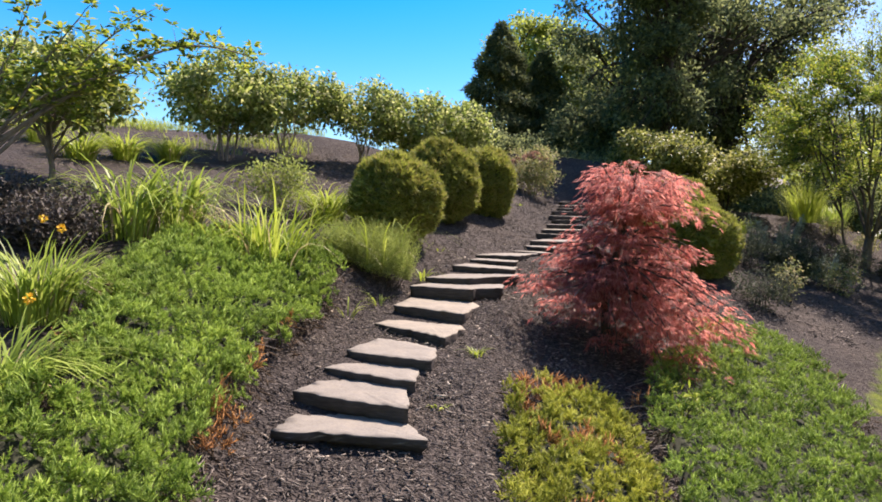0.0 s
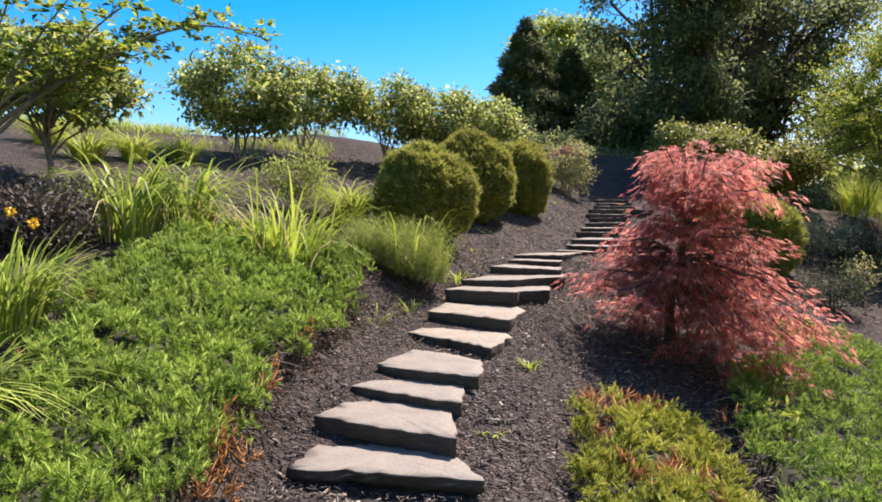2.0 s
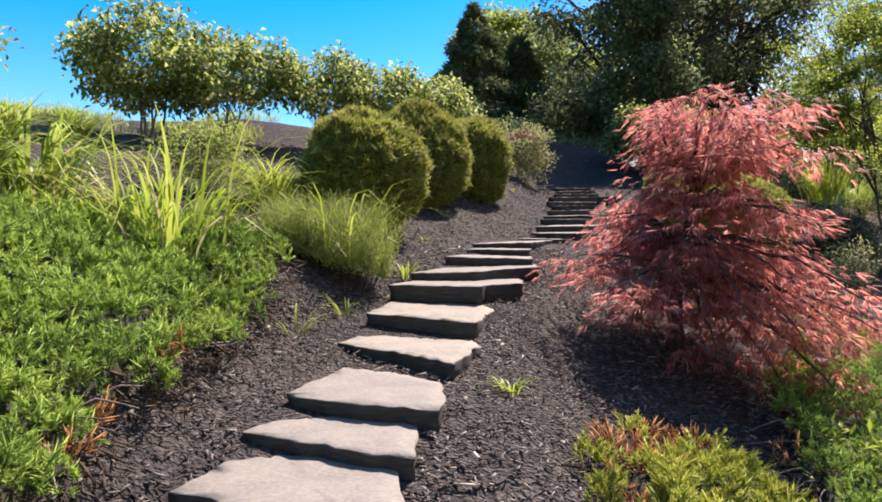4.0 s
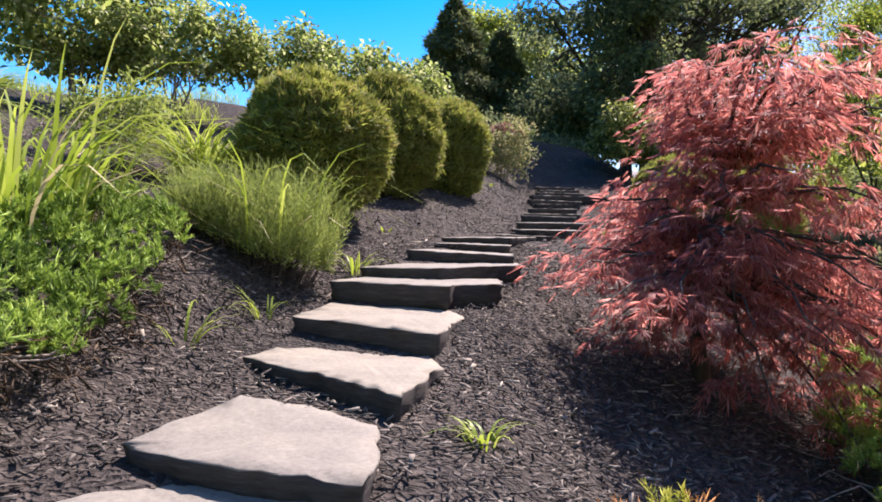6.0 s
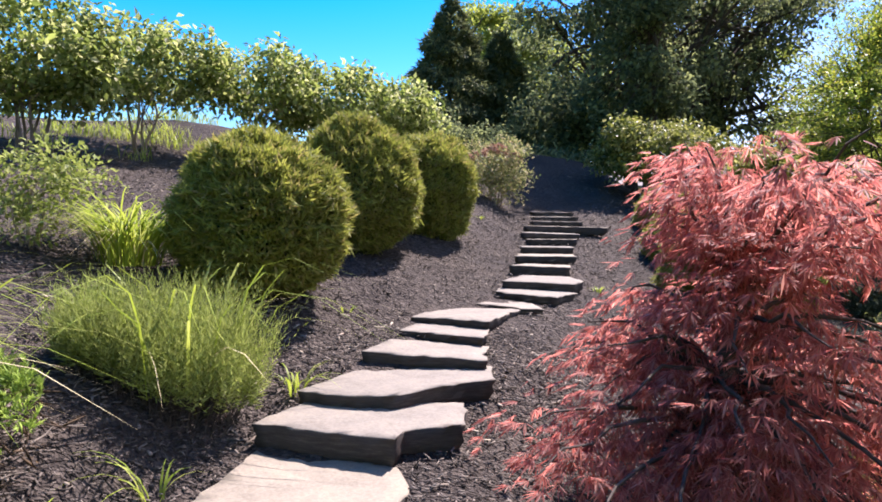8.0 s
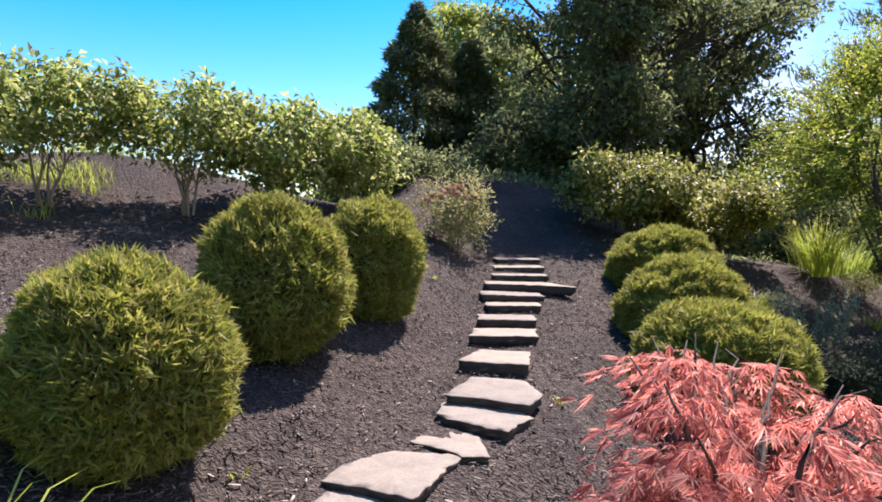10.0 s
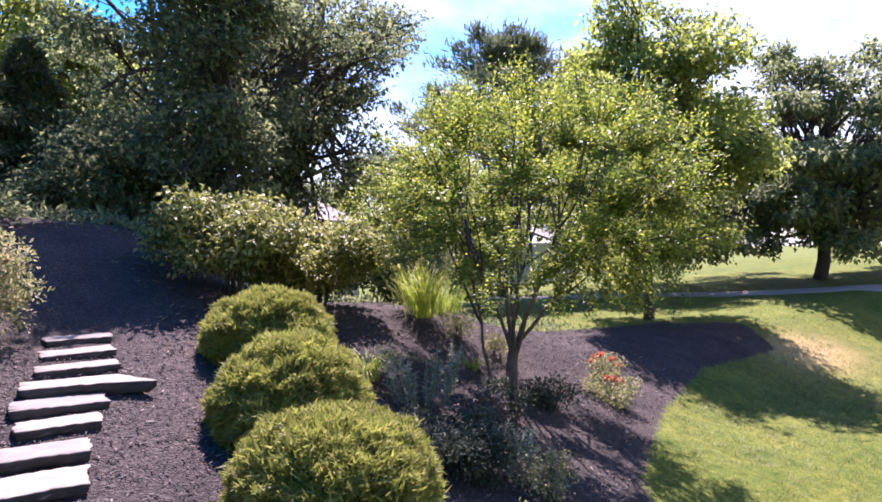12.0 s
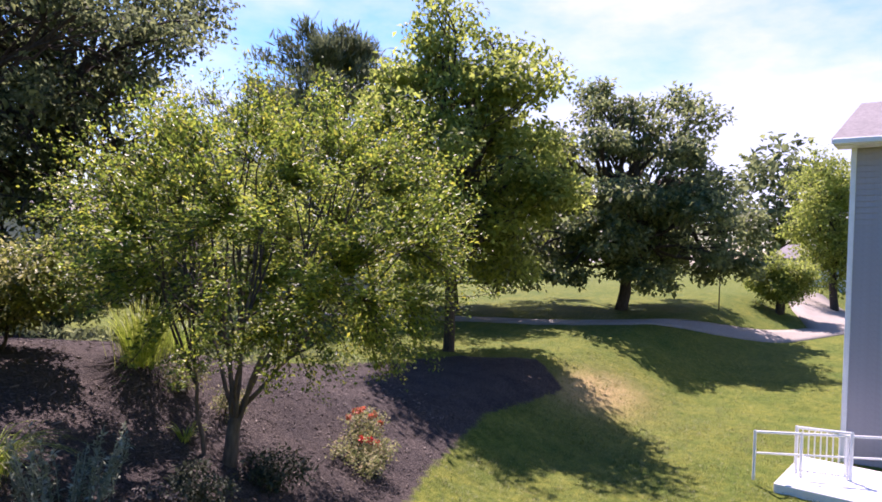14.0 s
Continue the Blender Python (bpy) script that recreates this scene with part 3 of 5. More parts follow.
def clump(name, x, y, n, length, width, mat, label, category, arch=(0.25, 0.8), radius=0.12, dry=0.0, group="", bow=2.2):
    """A tuft of arching blades."""
    ob = thing(name, up(x, y), label, category, group)
    a = rng.random(n) * 2 * np.pi
    d = np.stack([np.cos(a), np.sin(a), 0 * a], 1)
    r = radius * np.sqrt(rng.random(n))
    b = d * r[:, None] * 0.9 + rng.normal(size=(n, 3)) * radius * 0.25
    b[:, 2] = -0.02
    L = length * (0.55 + 0.55 * rng.random(n))
    ar = arch[0] + (arch[1] - arch[0]) * rng.random(n)
    W = width * (0.6 + 0.7 * rng.random(n))
    k = int(n * (1 - dry))
    child("leaf_tuft", raw_mesh("leaf_tuft", *blades(b[:k], d[:k], L[:k], W[:k], ar[:k], 7, bow), mat), ob)
    if k < n:
        child("dry_leaf_tuft", raw_mesh("dry_leaf_tuft", *blades(b[k:], d[k:], L[k:] * 0.8, W[k:] * 0.8, ar[k:] * 1.2, 6), BLADE_DRY), ob, "straw-coloured dead blades")
    return ob


def plumes(P, axis, m, tall, length, width):
    """Feathery plumes: m needles up each shoot, spreading low down and closing to a tip."""
    n = len(P)
    H = tall * (0.65 + 0.7 * rng.random(n))
    t = (np.arange(m)[None] + rng.random((n, m))) / m
    side = unit(np.cross(axis[:, None], rng.normal(size=(n, m, 3))).reshape(-1, 3)).reshape(n, m, 3)
    bend = unit(rng.normal(size=(n, 3)) * [1, 1, 0.2])[:, None] * (0.25 * t ** 2)[:, :, None]
    base = P[:, None] + (axis[:, None] + bend) * (t * H[:, None])[:, :, None] + side * (0.012 * (1 - t))[:, :, None]
    ax = unit((axis[:, None] * (0.5 + 0.7 * t)[:, :, None] + side * (0.95 - 0.55 * t)[:, :, None] + rng.normal(size=(n, m, 3)) * 0.15).reshape(-1, 3))
    s = ((0.7 + 0.5 * rng.random((n, m))) * (1.1 - 0.45 * t)).ravel()
    return needle_arrays(base.reshape(-1, 3), ax, length * s, width * s)


def shoot_mesh(name, P, axis, m, tall, length, width, mat, shade=None):
    """Plump feathery shoots as one mesh: a slim spindle of packed scales with a fringe of needles, and the field that colours old and new growth."""
    n = len(P)
    each = rng.random(n) if shade is None else shade
    H = tall * (0.65 + 0.7 * rng.random(n))
    a = unit(np.cross(axis, rand_dirs(n)))
    b = np.cross(axis, a)
    bend = rng.normal(size=(n, 3)) * 0.012
    rad = 0.0055 * (0.7 + 0.6 * rng.random(n))
    ring = [P + axis * (H * 0.42)[:, None] + bend + (a * math.cos(q) + b * math.sin(q)) * (rad * k)[:, None] for q, k in ((0.0, 1.0), (2.1, 0.8), (4.2, 1.15))]
    v = np.stack([P, *ring, P + axis * H[:, None] + bend * 2], 1).reshape(-1, 3)
    f = (np.arange(n)[:, None, None] * 5 + np.array([(0, 2, 1), (0, 3, 2), (0, 1, 3), (1, 2, 4), (2, 3, 4), (3, 1, 4)])[None]).reshape(-1, 3)
    t = (np.arange(m)[None] + rng.random((n, m))) / m
    side = unit(np.cross(axis[:, None], rng.normal(size=(n, m, 3))).reshape(-1, 3)).reshape(n, m, 3)
    root = P[:, None] + axis[:, None] * (t * H[:, None] * 0.95)[:, :, None] + bend[:, None] * t[:, :, None] + side * (0.006 * (1 - t))[:, :, None]
    ax = unit((axis[:, None] * (0.6 + 0.5 * t)[:, :, None] + side * (0.95 - 0.35 * t)[:, :, None]).reshape(-1, 3))
    nv, nf = needle_arrays(root.reshape(-1, 3), ax, length * (0.7 + 0.5 * rng.random(n * m)), width * (0.7 + 0.5 * rng.random(n * m)))
    me = raw_mesh(name, *joined([(v, f), (nv, nf)]), mat)
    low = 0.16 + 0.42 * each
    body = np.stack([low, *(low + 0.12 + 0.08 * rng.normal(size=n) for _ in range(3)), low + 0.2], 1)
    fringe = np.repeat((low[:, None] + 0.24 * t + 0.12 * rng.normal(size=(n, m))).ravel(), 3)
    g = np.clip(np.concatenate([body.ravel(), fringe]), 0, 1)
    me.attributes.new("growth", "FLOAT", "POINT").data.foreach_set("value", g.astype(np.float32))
    return me


def juniper_bed(name, poly, rise, gap, mat, label, spots=(), seed=0, per=14, needles=22):
    """Low spreading juniper: tufts of feathery shoots packed into an uneven carpet that breaks off over bare twigs at its rim."""
    poly = np.asarray(poly, float)
    lo, hi = poly.min(0), poly.max(0)
    c = poly.mean(0)
    base = up(c[0], c[1])
    ob = thing(name, base, label, "ground cover")
    gx, gy = np.meshgrid(np.arange(lo[0], hi[0], gap), np.arange(lo[1], hi[1], gap), indexing="ij")
    x, y = gx.ravel() + rng.normal(size=gx.size) * gap * 0.33, gy.ravel() + rng.normal(size=gx.size) * gap * 0.33
    p2 = np.stack([x, y, 0 * x], 1)
    e = edge_distance(poly, x, y) + 0.08 * soft_noise(p2, 4.0, seed) + 0.05 * soft_noise(p2, 11.0, seed)
    x, y, e, p2 = x[e > 0], y[e > 0], e[e > 0], p2[e > 0]
    k = len(x)
    relief = 1 + 0.16 * soft_noise(p2, 2.2, seed + 1) + 0.26 * soft_noise(p2, 8.0, seed + 4) + 0.22 * (rng.random(k) - 0.5)
    z = height(x, y) + rise * (0.8 + 0.08 * smooth(0, 0.3, e)) * np.maximum(relief, 0.62) - 0.05
    hub = np.stack([x, y, z], 1) - np.array(base)
    a = rng.random((k, per)) * 2 * np.pi
    r = np.sqrt(rng.random((k, per)))
    d = np.stack([np.cos(a), np.sin(a), 0 * a], 2)
    lean = unit(rng.normal(size=(k, 3)) * [0.3, 0.3, 0.0] + [0, 0, 1.0])
    axis = unit((d * (0.42 * r)[:, :, None] + lean[:, None] * 0.8 + rng.normal(size=(k, per, 3)) * 0.42).reshape(-1, 3))
    P = hub[:, None] + d * (r * gap * 0.62)[:, :, None]
    P[:, :, 2] -= 0.06 * r ** 2 + 0.045 * rng.random((k, per)) - 0.025
    P = P.reshape(-1, 3)
    shade = np.clip(np.repeat(0.5 + 0.45 * soft_noise(p2, 9.0, seed + 6) + 0.25 * rng.normal(size=k), per) + 0.15 * rng.normal(size=k * per), 0, 1)
    dead = np.zeros(k, bool)
    for sx, sy, sr in spots:
        dead |= np.hypot(x - sx, y - sy) < sr * (1 + 0.5 * soft_noise(p2, 7.0, seed)) * (0.6 + 0.8 * rng.random(k))
    dead |= (e < 0.07) & (rng.random(k) < 0.07)
    dead = np.repeat(dead, per)
    live = ~dead
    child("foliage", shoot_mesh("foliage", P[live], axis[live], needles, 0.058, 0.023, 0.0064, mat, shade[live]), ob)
    if dead.sum() > 4:
        child("dead_foliage", shoot_mesh("dead_foliage", P[dead] - [0, 0, 0.03], axis[dead], needles // 2, 0.075, 0.0165, 0.0068, LEAF_BROWN, shade[dead]), ob, "rust-brown dead patches")
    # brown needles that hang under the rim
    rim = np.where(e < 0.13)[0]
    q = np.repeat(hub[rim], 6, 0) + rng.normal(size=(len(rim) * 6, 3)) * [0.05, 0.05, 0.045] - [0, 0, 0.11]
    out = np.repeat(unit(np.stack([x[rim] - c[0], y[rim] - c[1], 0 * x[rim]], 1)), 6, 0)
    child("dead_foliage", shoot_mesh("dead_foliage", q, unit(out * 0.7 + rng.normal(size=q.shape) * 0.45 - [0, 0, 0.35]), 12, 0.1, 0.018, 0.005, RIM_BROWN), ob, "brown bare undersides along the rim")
    # woody mat under the shoots, near black to put shade into the gaps
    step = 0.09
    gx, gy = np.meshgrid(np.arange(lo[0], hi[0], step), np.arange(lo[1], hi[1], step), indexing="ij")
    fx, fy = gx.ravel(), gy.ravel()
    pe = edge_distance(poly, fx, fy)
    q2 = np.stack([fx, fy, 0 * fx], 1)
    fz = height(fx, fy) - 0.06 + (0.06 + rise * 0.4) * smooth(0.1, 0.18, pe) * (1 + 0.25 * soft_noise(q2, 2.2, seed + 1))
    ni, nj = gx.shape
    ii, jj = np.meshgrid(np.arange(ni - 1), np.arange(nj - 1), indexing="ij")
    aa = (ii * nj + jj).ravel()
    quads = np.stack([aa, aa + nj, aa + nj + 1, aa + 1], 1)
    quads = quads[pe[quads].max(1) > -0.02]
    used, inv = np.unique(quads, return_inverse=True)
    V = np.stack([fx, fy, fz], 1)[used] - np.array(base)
    child("woody_mat", raw_mesh("woody_mat", V, inv.reshape(-1, 4), SHADED_TWIGS, True), ob)
    # bare twigs at the rim
    tw = []
    m = int(len(poly) * 9)
    for i in range(m):
        s = rng.random() * len(poly)
        a0, b0 = poly[int(s)], poly[(int(s) + 1) % len(poly)]
        q = a0 + (b0 - a0) * (s % 1)
        out = unit((q - c)[None])[0]
        q = q - out * 0.12
        zb = float(height(*q))
        p0 = np.array([q[0], q[1], zb + rise * 0.35]) - np.array(base)
        p1 = p0 + np.array([out[0], out[1], 0]) * (0.12 + 0.14 * rng.random()) + np.array([rng.normal() * 0.06, rng.normal() * 0.06, -0.05 + 0.1 * rng.random()])
        tw.append(limb(p0, p1, 0.006, 0.002, 0.08, 0.1, 4, 4)[0])
    child("twig_fringe", raw_mesh("twig_fringe", *joined(tw), BARK_GREY), ob)
    return ob


def tree(name, x, y, label, trunk_to, trunk_r, lobes, n, leaf, leaf_m, bark, category="tree", stems=1, clump_r=0.3, shell=0.5, droop=0.2, group="", per=26, spread_base=0.1, dz=0.0):
    """Trunk or stems, limbs that reach into each lobe of the crown, twigs, and leaves in clumps."""
    ob = thing(name, up(x, y, dz), label, category, group)
    wood = []
    top = np.array(trunk_to, float)
    heads = []
    for s in range(stems):
        a = 2 * np.pi * (s + 0.3 * rng.random()) / max(stems, 1)
        off = np.array([np.cos(a), np.sin(a), 0]) if stems > 1 else np.zeros(3)
        head = top * np.array([1, 1, 0.8 + 0.3 * rng.random()]) + off * top[2] * 0.22
        arr, p = limb(off * spread_base + [0, 0, -0.08], head, trunk_r, trunk_r * 0.55, 0, 0.05, 8, 8)
        child("trunk" if stems == 1 else "stem", raw_mesh("trunk", *arr, bark, True), ob)
        heads.append(p)
    for i, (c, r) in enumerate(lobes):
        p = heads[i % len(heads)]
        st = p[int(len(p) * (0.45 + 0.5 * rng.random()))]
        arr, q = limb(st, c, trunk_r * 0.38, trunk_r * 0.12, 0.04, 0.08, 7, 6)
        wood.append(arr)
        for _ in range(4):
            e = np.asarray(c) + rand_dirs(1)[0] * np.asarray(r) * 0.85
            wood.append(limb(q[int(3 + 3 * rng.random())], e, trunk_r * 0.15, trunk_r * 0.04, 0.03, 0.1, 5, 4)[0])
    child("limb_wood", raw_mesh("limb_wood", *joined(wood), bark, True), ob)
    P, N = crown_points(lobes, n, shell, clump_r, per)
    child("crown", leaf_mesh("crown", P, N, leaf[0], leaf[1], leaf_m, droop), ob)
    return ob


def lobes_of(center, radii, k, size, seed, flat=0.8, core=True):
    """Lobes spread over an ellipsoid, for an uneven crown."""
    r = np.random.default_rng(seed)
    c, R = np.asarray(center, float), np.asarray(radii, float)
    out = []
    for i in range(k):
        z = 1 - 2 * (i + 0.5) / k
        a = i * 2.39996 + r.random()
        d = np.array([math.cos(a) * math.sqrt(1 - z * z), math.sin(a) * math.sqrt(1 - z * z), z])
        s = size * (0.75 + 0.5 * r.random())
        out.append((c + d * R * (0.55 + 0.35 * r.random()), np.array([s, s, s * flat]) * R.mean()))
    if core:
        out.append((c, R * 0.6))
    return out


# clipped globes
globe_shrub(-0.62, 9.2, 1.26, 1.15, 1, "clipped olive-green globe arborvitae, sun on its crown")
globe_shrub(0.0, 10.98, 1.27, 1.28, 2, "clipped olive-green globe arborvitae beside the steps")
globe_shrub(0.8, 12.25, 1.08, 1.2, 3, "clipped olive-green globe arborvitae beside the steps")
globe_shrub(5.15, 14.75, 1.65, 1.0, 4, "low spreading yellow-green globe arborvitae", True)
globe_shrub(4.6, 12.95, 1.6, 1.05, 5, "low spreading yellow-green globe arborvitae", True)
globe_shrub(4.14, 11.25, 1.66, 1.12, 6, "broad spreading yellow-green globe arborvitae", True)

# junipers
juniper_bed("juniper_carpet", [(-1.0, 6.85), (-1.06, 6.3), (-1.12, 5.8), (-1.2, 5.2), (-1.27, 4.5), (-1.18, 3.5), (-1.08, 2.2), (-2.3, 1.6), (-2.4, 2.6), (-1.98, 3.2), (-2.1, 3.9), (-2.3, 4.6), (-2.5, 5.2), (-2.45, 6.2), (-1.9, 6.95), (-1.4, 7.1)],
            0.39, 0.086, LEAF_JUNIPER, "bright green creeping juniper carpet over bark mulch", ((-1.2, 3.95, 0.15), (-1.2, 4.5, 0.09)), 1)
juniper_bed("juniper_carpet", [(0.66, 5.3), (0.48, 4.75), (0.40, 4.2), (0.42, 3.6), (0.6, 2.6), (1.5, 2.6), (1.42, 4.2), (1.5, 5.0), (1.4, 5.4), (1.0, 5.5)],
            0.28, 0.092, LEAF_JUNIPER_GOLD, "yellow-green creeping juniper with rust-brown dead patches", ((0.72, 5.2, 0.2), (1.0, 5.35, 0.14), (1.05, 4.6, 0.15), (0.72, 4.35, 0.11), (0.8, 3.7, 0.13), (0.65, 4.9, 0.1)), 2)
juniper_bed("juniper_carpet", [(1.6, 5.5), (1.6, 5.0), (1.5, 4.2), (1.6, 2.8), (2.7, 3.2), (3.7, 5.6), (4.2, 6.9), (4.35, 7.6), (4.1, 8.4), (3.2, 8.2), (2.3, 6.8)],
            0.30, 0.118, LEAF_JUNIPER, "bright green creeping juniper sloping to the lawn", (), 3, 13, 18)


def soft_shrub(x, y, w, d, h, n, label):
    """A brushy mound: upright stems from a wide base, bare and brown below, feathered with fine leaves above."""
    ob = thing("soft_shrub", up(x, y), label, "shrub")
    r, a = np.sqrt(rng.random(n)), rng.random(n) * 2 * np.pi
    q = np.stack([np.cos(a) * r * w / 2, np.sin(a) * r * d / 2, 0 * a], 1)
    top = h * (1 - 0.3 * r ** 4) * (0.85 + 0.2 * rng.random(n)) + 0.05 * soft_noise(q, 9.0, 3)
    q[:, 2] = height(x + q[:, 0], y + q[:, 1]) - float(height(x, y)) - 0.02
    top = np.maximum(0.2, top - 0.85 * q[:, 2])
    axis = unit(np.stack([np.cos(a) * r * 0.3, np.sin(a) * r * 0.25, 1 + 0 * a], 1) + rng.normal(size=(n, 3)) * 0.1)
    foot = q + axis * (top * 0.28)[:, None]
    child("foliage", raw_mesh("foliage", *plumes(foot, axis, 34, top * 0.72, 0.042, 0.0066), LEAF_LAVENDER), ob)
    k = n // 3
    sides = unit(np.cross(axis[:k], rand_dirs(k))) * 0.003
    v = np.stack([q[:k] * [0.92, 0.92, 1] - sides, q[:k] * [0.92, 0.92, 1] + sides, foot[:k] + axis[:k] * 0.12], 1).reshape(-1, 3)
    child("stem_tuft", raw_mesh("stem_tuft", v, np.arange(k * 3).reshape(-1, 3), BARK_DARK), ob, "bare brown lower stems")
    return ob


soft_shrub(-0.85, 7.66, 0.88, 0.52, 0.47, 1500, "wide mound of soft grey-green shoots, brown at its foot")


# red laceleaf maple
def lace_maple(x, y):
    """A low weeping maple: a twisting trunk, arching boughs in tiers under a flat dome, and pads of finely cut hanging leaves."""
    base = up(x, y, -0.03)
    ob = thing("japanese_maple", base, "red laceleaf Japanese maple with layered drooping boughs", "tree")
    wood, P, D = [], [], []
    arr, tr = limb((0, 0, 0), (0.06, 0.02, 1.45), 0.055, 0.028, 0, 0.05, 9, 9)
    wood.append(arr)
    # tiers: height, reach across and along, middle, boughs, and the way round that they leave open
    tiers = [(1.86, 0.5, 0.8, 0.2, 0.28, 10, -2), (1.87, 0.62, 1.1, 0.13, 0.06, 15, -2), (1.6, 0.66, 1.05, 0.14, 0.02, 11, -2), (1.3, 0.8, 1.05, 0.18, -0.06, 12, -2),
             (1.06, 0.98, 1.12, 0.17, -0.14, 15, -2), (0.8, 1.08, 1.15, 0.1, -0.2, 16, -2), (0.52, 1.05, 1.05, 0.1, -0.1, 9, -0.35), (0.4, 0.75, 0.85, 0.05, -0.15, 7, -2)]
    tips = []
    for z, rx, ry, cx, cy, k, shut in tiers:
        turn, h = rng.random() * 6, smooth(0.6, 1.8, z)
        for i in range(k):
            a = turn + 2 * np.pi * (i + rng.random() * 0.6) / k
            if math.cos(a) < shut:
                continue
            rr = 0.55 + 0.55 * rng.random() ** 0.7
            tip = np.array([cx + math.cos(a) * rx * rr, cy + math.sin(a) * ry * rr, z + 0.07 * rng.normal() - (0.32 - 0.16 * h) * rr + 0.06])
            tip[2] += (1 - h) * (0.2 * tip[1] - 0.27 * tip[0]) + h * 0.11 * tip[1]
            tip[0] += (0.15 + 0.27 * h) * max(0.0, tip[1])
            if tip[0] < 0:
                tip[0] *= 0.84 if z < 1.2 else 0.62
            tips.append((z, a, tip))
    # low boughs that sweep out over the slope
    for a, reach, z in ((3.75, 1.16, 0.62), (3.95, 1.28, 0.5), (4.15, 1.2, 0.5), (4.45, 1.05, 0.42), (3.5, 1.0, 0.72), (5.3, 1.2, 0.2), (5.6, 1.35, 0.16), (5.9, 1.3, 0.22), (5.0, 1.1, 0.28)):
        tips.append((0.55, a, np.array([math.cos(a) * reach, math.sin(a) * reach, z])))
    for z, a, tip in tips:
        st = tr[min(8, int(2 + z * 2.6))]
        s = np.linspace(0, 1, 9)[:, None]
        mid = (st + tip) / 2 + np.array([0, 0, 0.17 + 0.1 * rng.random()])
        path = (1 - s) ** 2 * st + 2 * s * (1 - s) * mid + s ** 2 * tip
        path += rng.normal(size=path.shape) * 0.014
        wood.append(tube_arrays(path, 0.017 - 0.014 * s[:, 0], 5))
        out = np.array([math.cos(a), math.sin(a), 0])
        fan = np.array([-math.sin(a), math.cos(a), 0])
        for t in (0.46, 0.74, 0.97):
            c = path[int(t * 8)] + fan * rng.normal() * 0.10 * t + np.array([0, 0, 0.03])
            m = int(34 * (0.4 + 0.85 * t))
            rad = (0.13 + 0.13 * rng.random()) * (0.7 + 0.4 * t)
            q = rng.random(m) * 2 * np.pi
            r = rad * np.sqrt(rng.random(m))
            d = out * np.cos(q)[:, None] + fan * np.sin(q)[:, None]
            P.append(c + d * r[:, None] * np.array([1.15, 1.15, 1]) - np.array([0, 0, 1]) * (0.6 * r ** 2 / rad + 0.05 * np.abs(rng.normal(size=m)))[:, None])
            D.append(unit(d * 0.6 + out * 0.45 + np.array([0, 0, -0.7])))
    child("trunk", raw_mesh("trunk", *wood[0], BARK_DARK, True), ob)
    child("limb_wood", raw_mesh("limb_wood", *joined(wood[1:]), BARK_DARK, True), ob)
    # sparse leaves within the dome
    m = 200
    a, r, z = rng.random(m) * 2 * np.pi, np.sqrt(rng.random(m)), 0.35 + 1.3 * rng.random(m)
    R = 0.66 * np.sqrt(1 - (z / 2.1) ** 2) * r
    P.append(np.stack([np.cos(a) * R, np.sin(a) * R, z + (0.2 * np.sin(a) - 0.25 * np.cos(a)) * R], 1))
    D.append(unit(np.stack([np.cos(a), np.sin(a), -0.5 + 0 * a], 1)))
    P, D = np.concatenate(P), np.concatenate(D)
    n, k = len(P), 7
    fan = unit(np.cross(D, [0, 0, 1.0]))
    ang = np.linspace(-1.1, 1.1, k)[None] + rng.normal(size=(n, k)) * 0.1
    lean = unit(D + rng.normal(size=(n, 3)) * 0.3)
    ax = lean[:, None] * np.cos(ang)[:, :, None] + fan[:, None] * np.sin(ang)[:, :, None]
    s = ((0.65 + 0.6 * rng.random(n))[:, None] * (1 - 0.32 * np.abs(ang))).ravel()
    face = np.repeat(unit(rng.normal(size=(n, 3)) * 0.3 + [0, 0, 1.0]), k, 0)
    v, f = leaf_arrays(np.repeat(P, k, 0), ax.reshape(-1, 3), face, 0.088 * s, 0.0095 * s, 0.2)
    child("crown", raw_mesh("crown", v, f, LEAF_MAPLE), ob)
    return ob


lace_maple(1.8, 7.12)


# variegated shrub trees on the crest
def shrub_tree(x, y, w, h, seed, label, stems=5, n=5400, bark=BARK_TAN, low=0.3, group="row of broadleaf shrub trees", mat=LEAF_VIB, leaf=(0.098, 0.056)):
    return tree("shrub_tree", x, y, label, (0, 0, h * 0.5), 0.024, lobes_of((0, 0, h * (1 + low) / 2), (w / 2, w / 2, h * (1 - low) / 2), 22, 0.27, seed, 0.75, False),
                n, leaf, mat, bark, "shrub", stems, 0.14, 0.3, 0.12, group, 16, spread_base=0.07)


shrub_tree(-4.05, 12.6, 2.5, 2.0, 11, "bushy broad-leaved shrub tree, leafy almost to its foot", 6, 7400, BARK_GREY, 0.2)
shrub_tree(-3.35, 14.3, 2.5, 1.8, 12, "broad-leaved shrub tree with pale forked stems", 4, 5600, BARK_TAN, 0.42)
shrub_tree(-1.75, 14.9, 2.3, 1.8, 13, "broad-leaved shrub tree with leaning pale stems", 5, 5000, BARK_TAN, 0.4)
shrub_tree(-0.6, 15.5, 2.1, 1.8, 14, "broad-leaved shrub tree with a rounded crown", 5, 5600, BARK_TAN, 0.22)
shrub_tree(0.4, 16.4, 1.9, 1.75, 15, "broad-leaved shrub tree with a rounded crown", 5, 5600, BARK_TAN, 0.18)
shrub_tree(5.7, 17.3, 2.7, 1.65, 16, "dense multi-stemmed shrub with pale-edged leaves", 7, 11000, BARK_DARK, 0.25, "broad shrubs below the wood", LEAF_SHRUB, (0.098, 0.052))
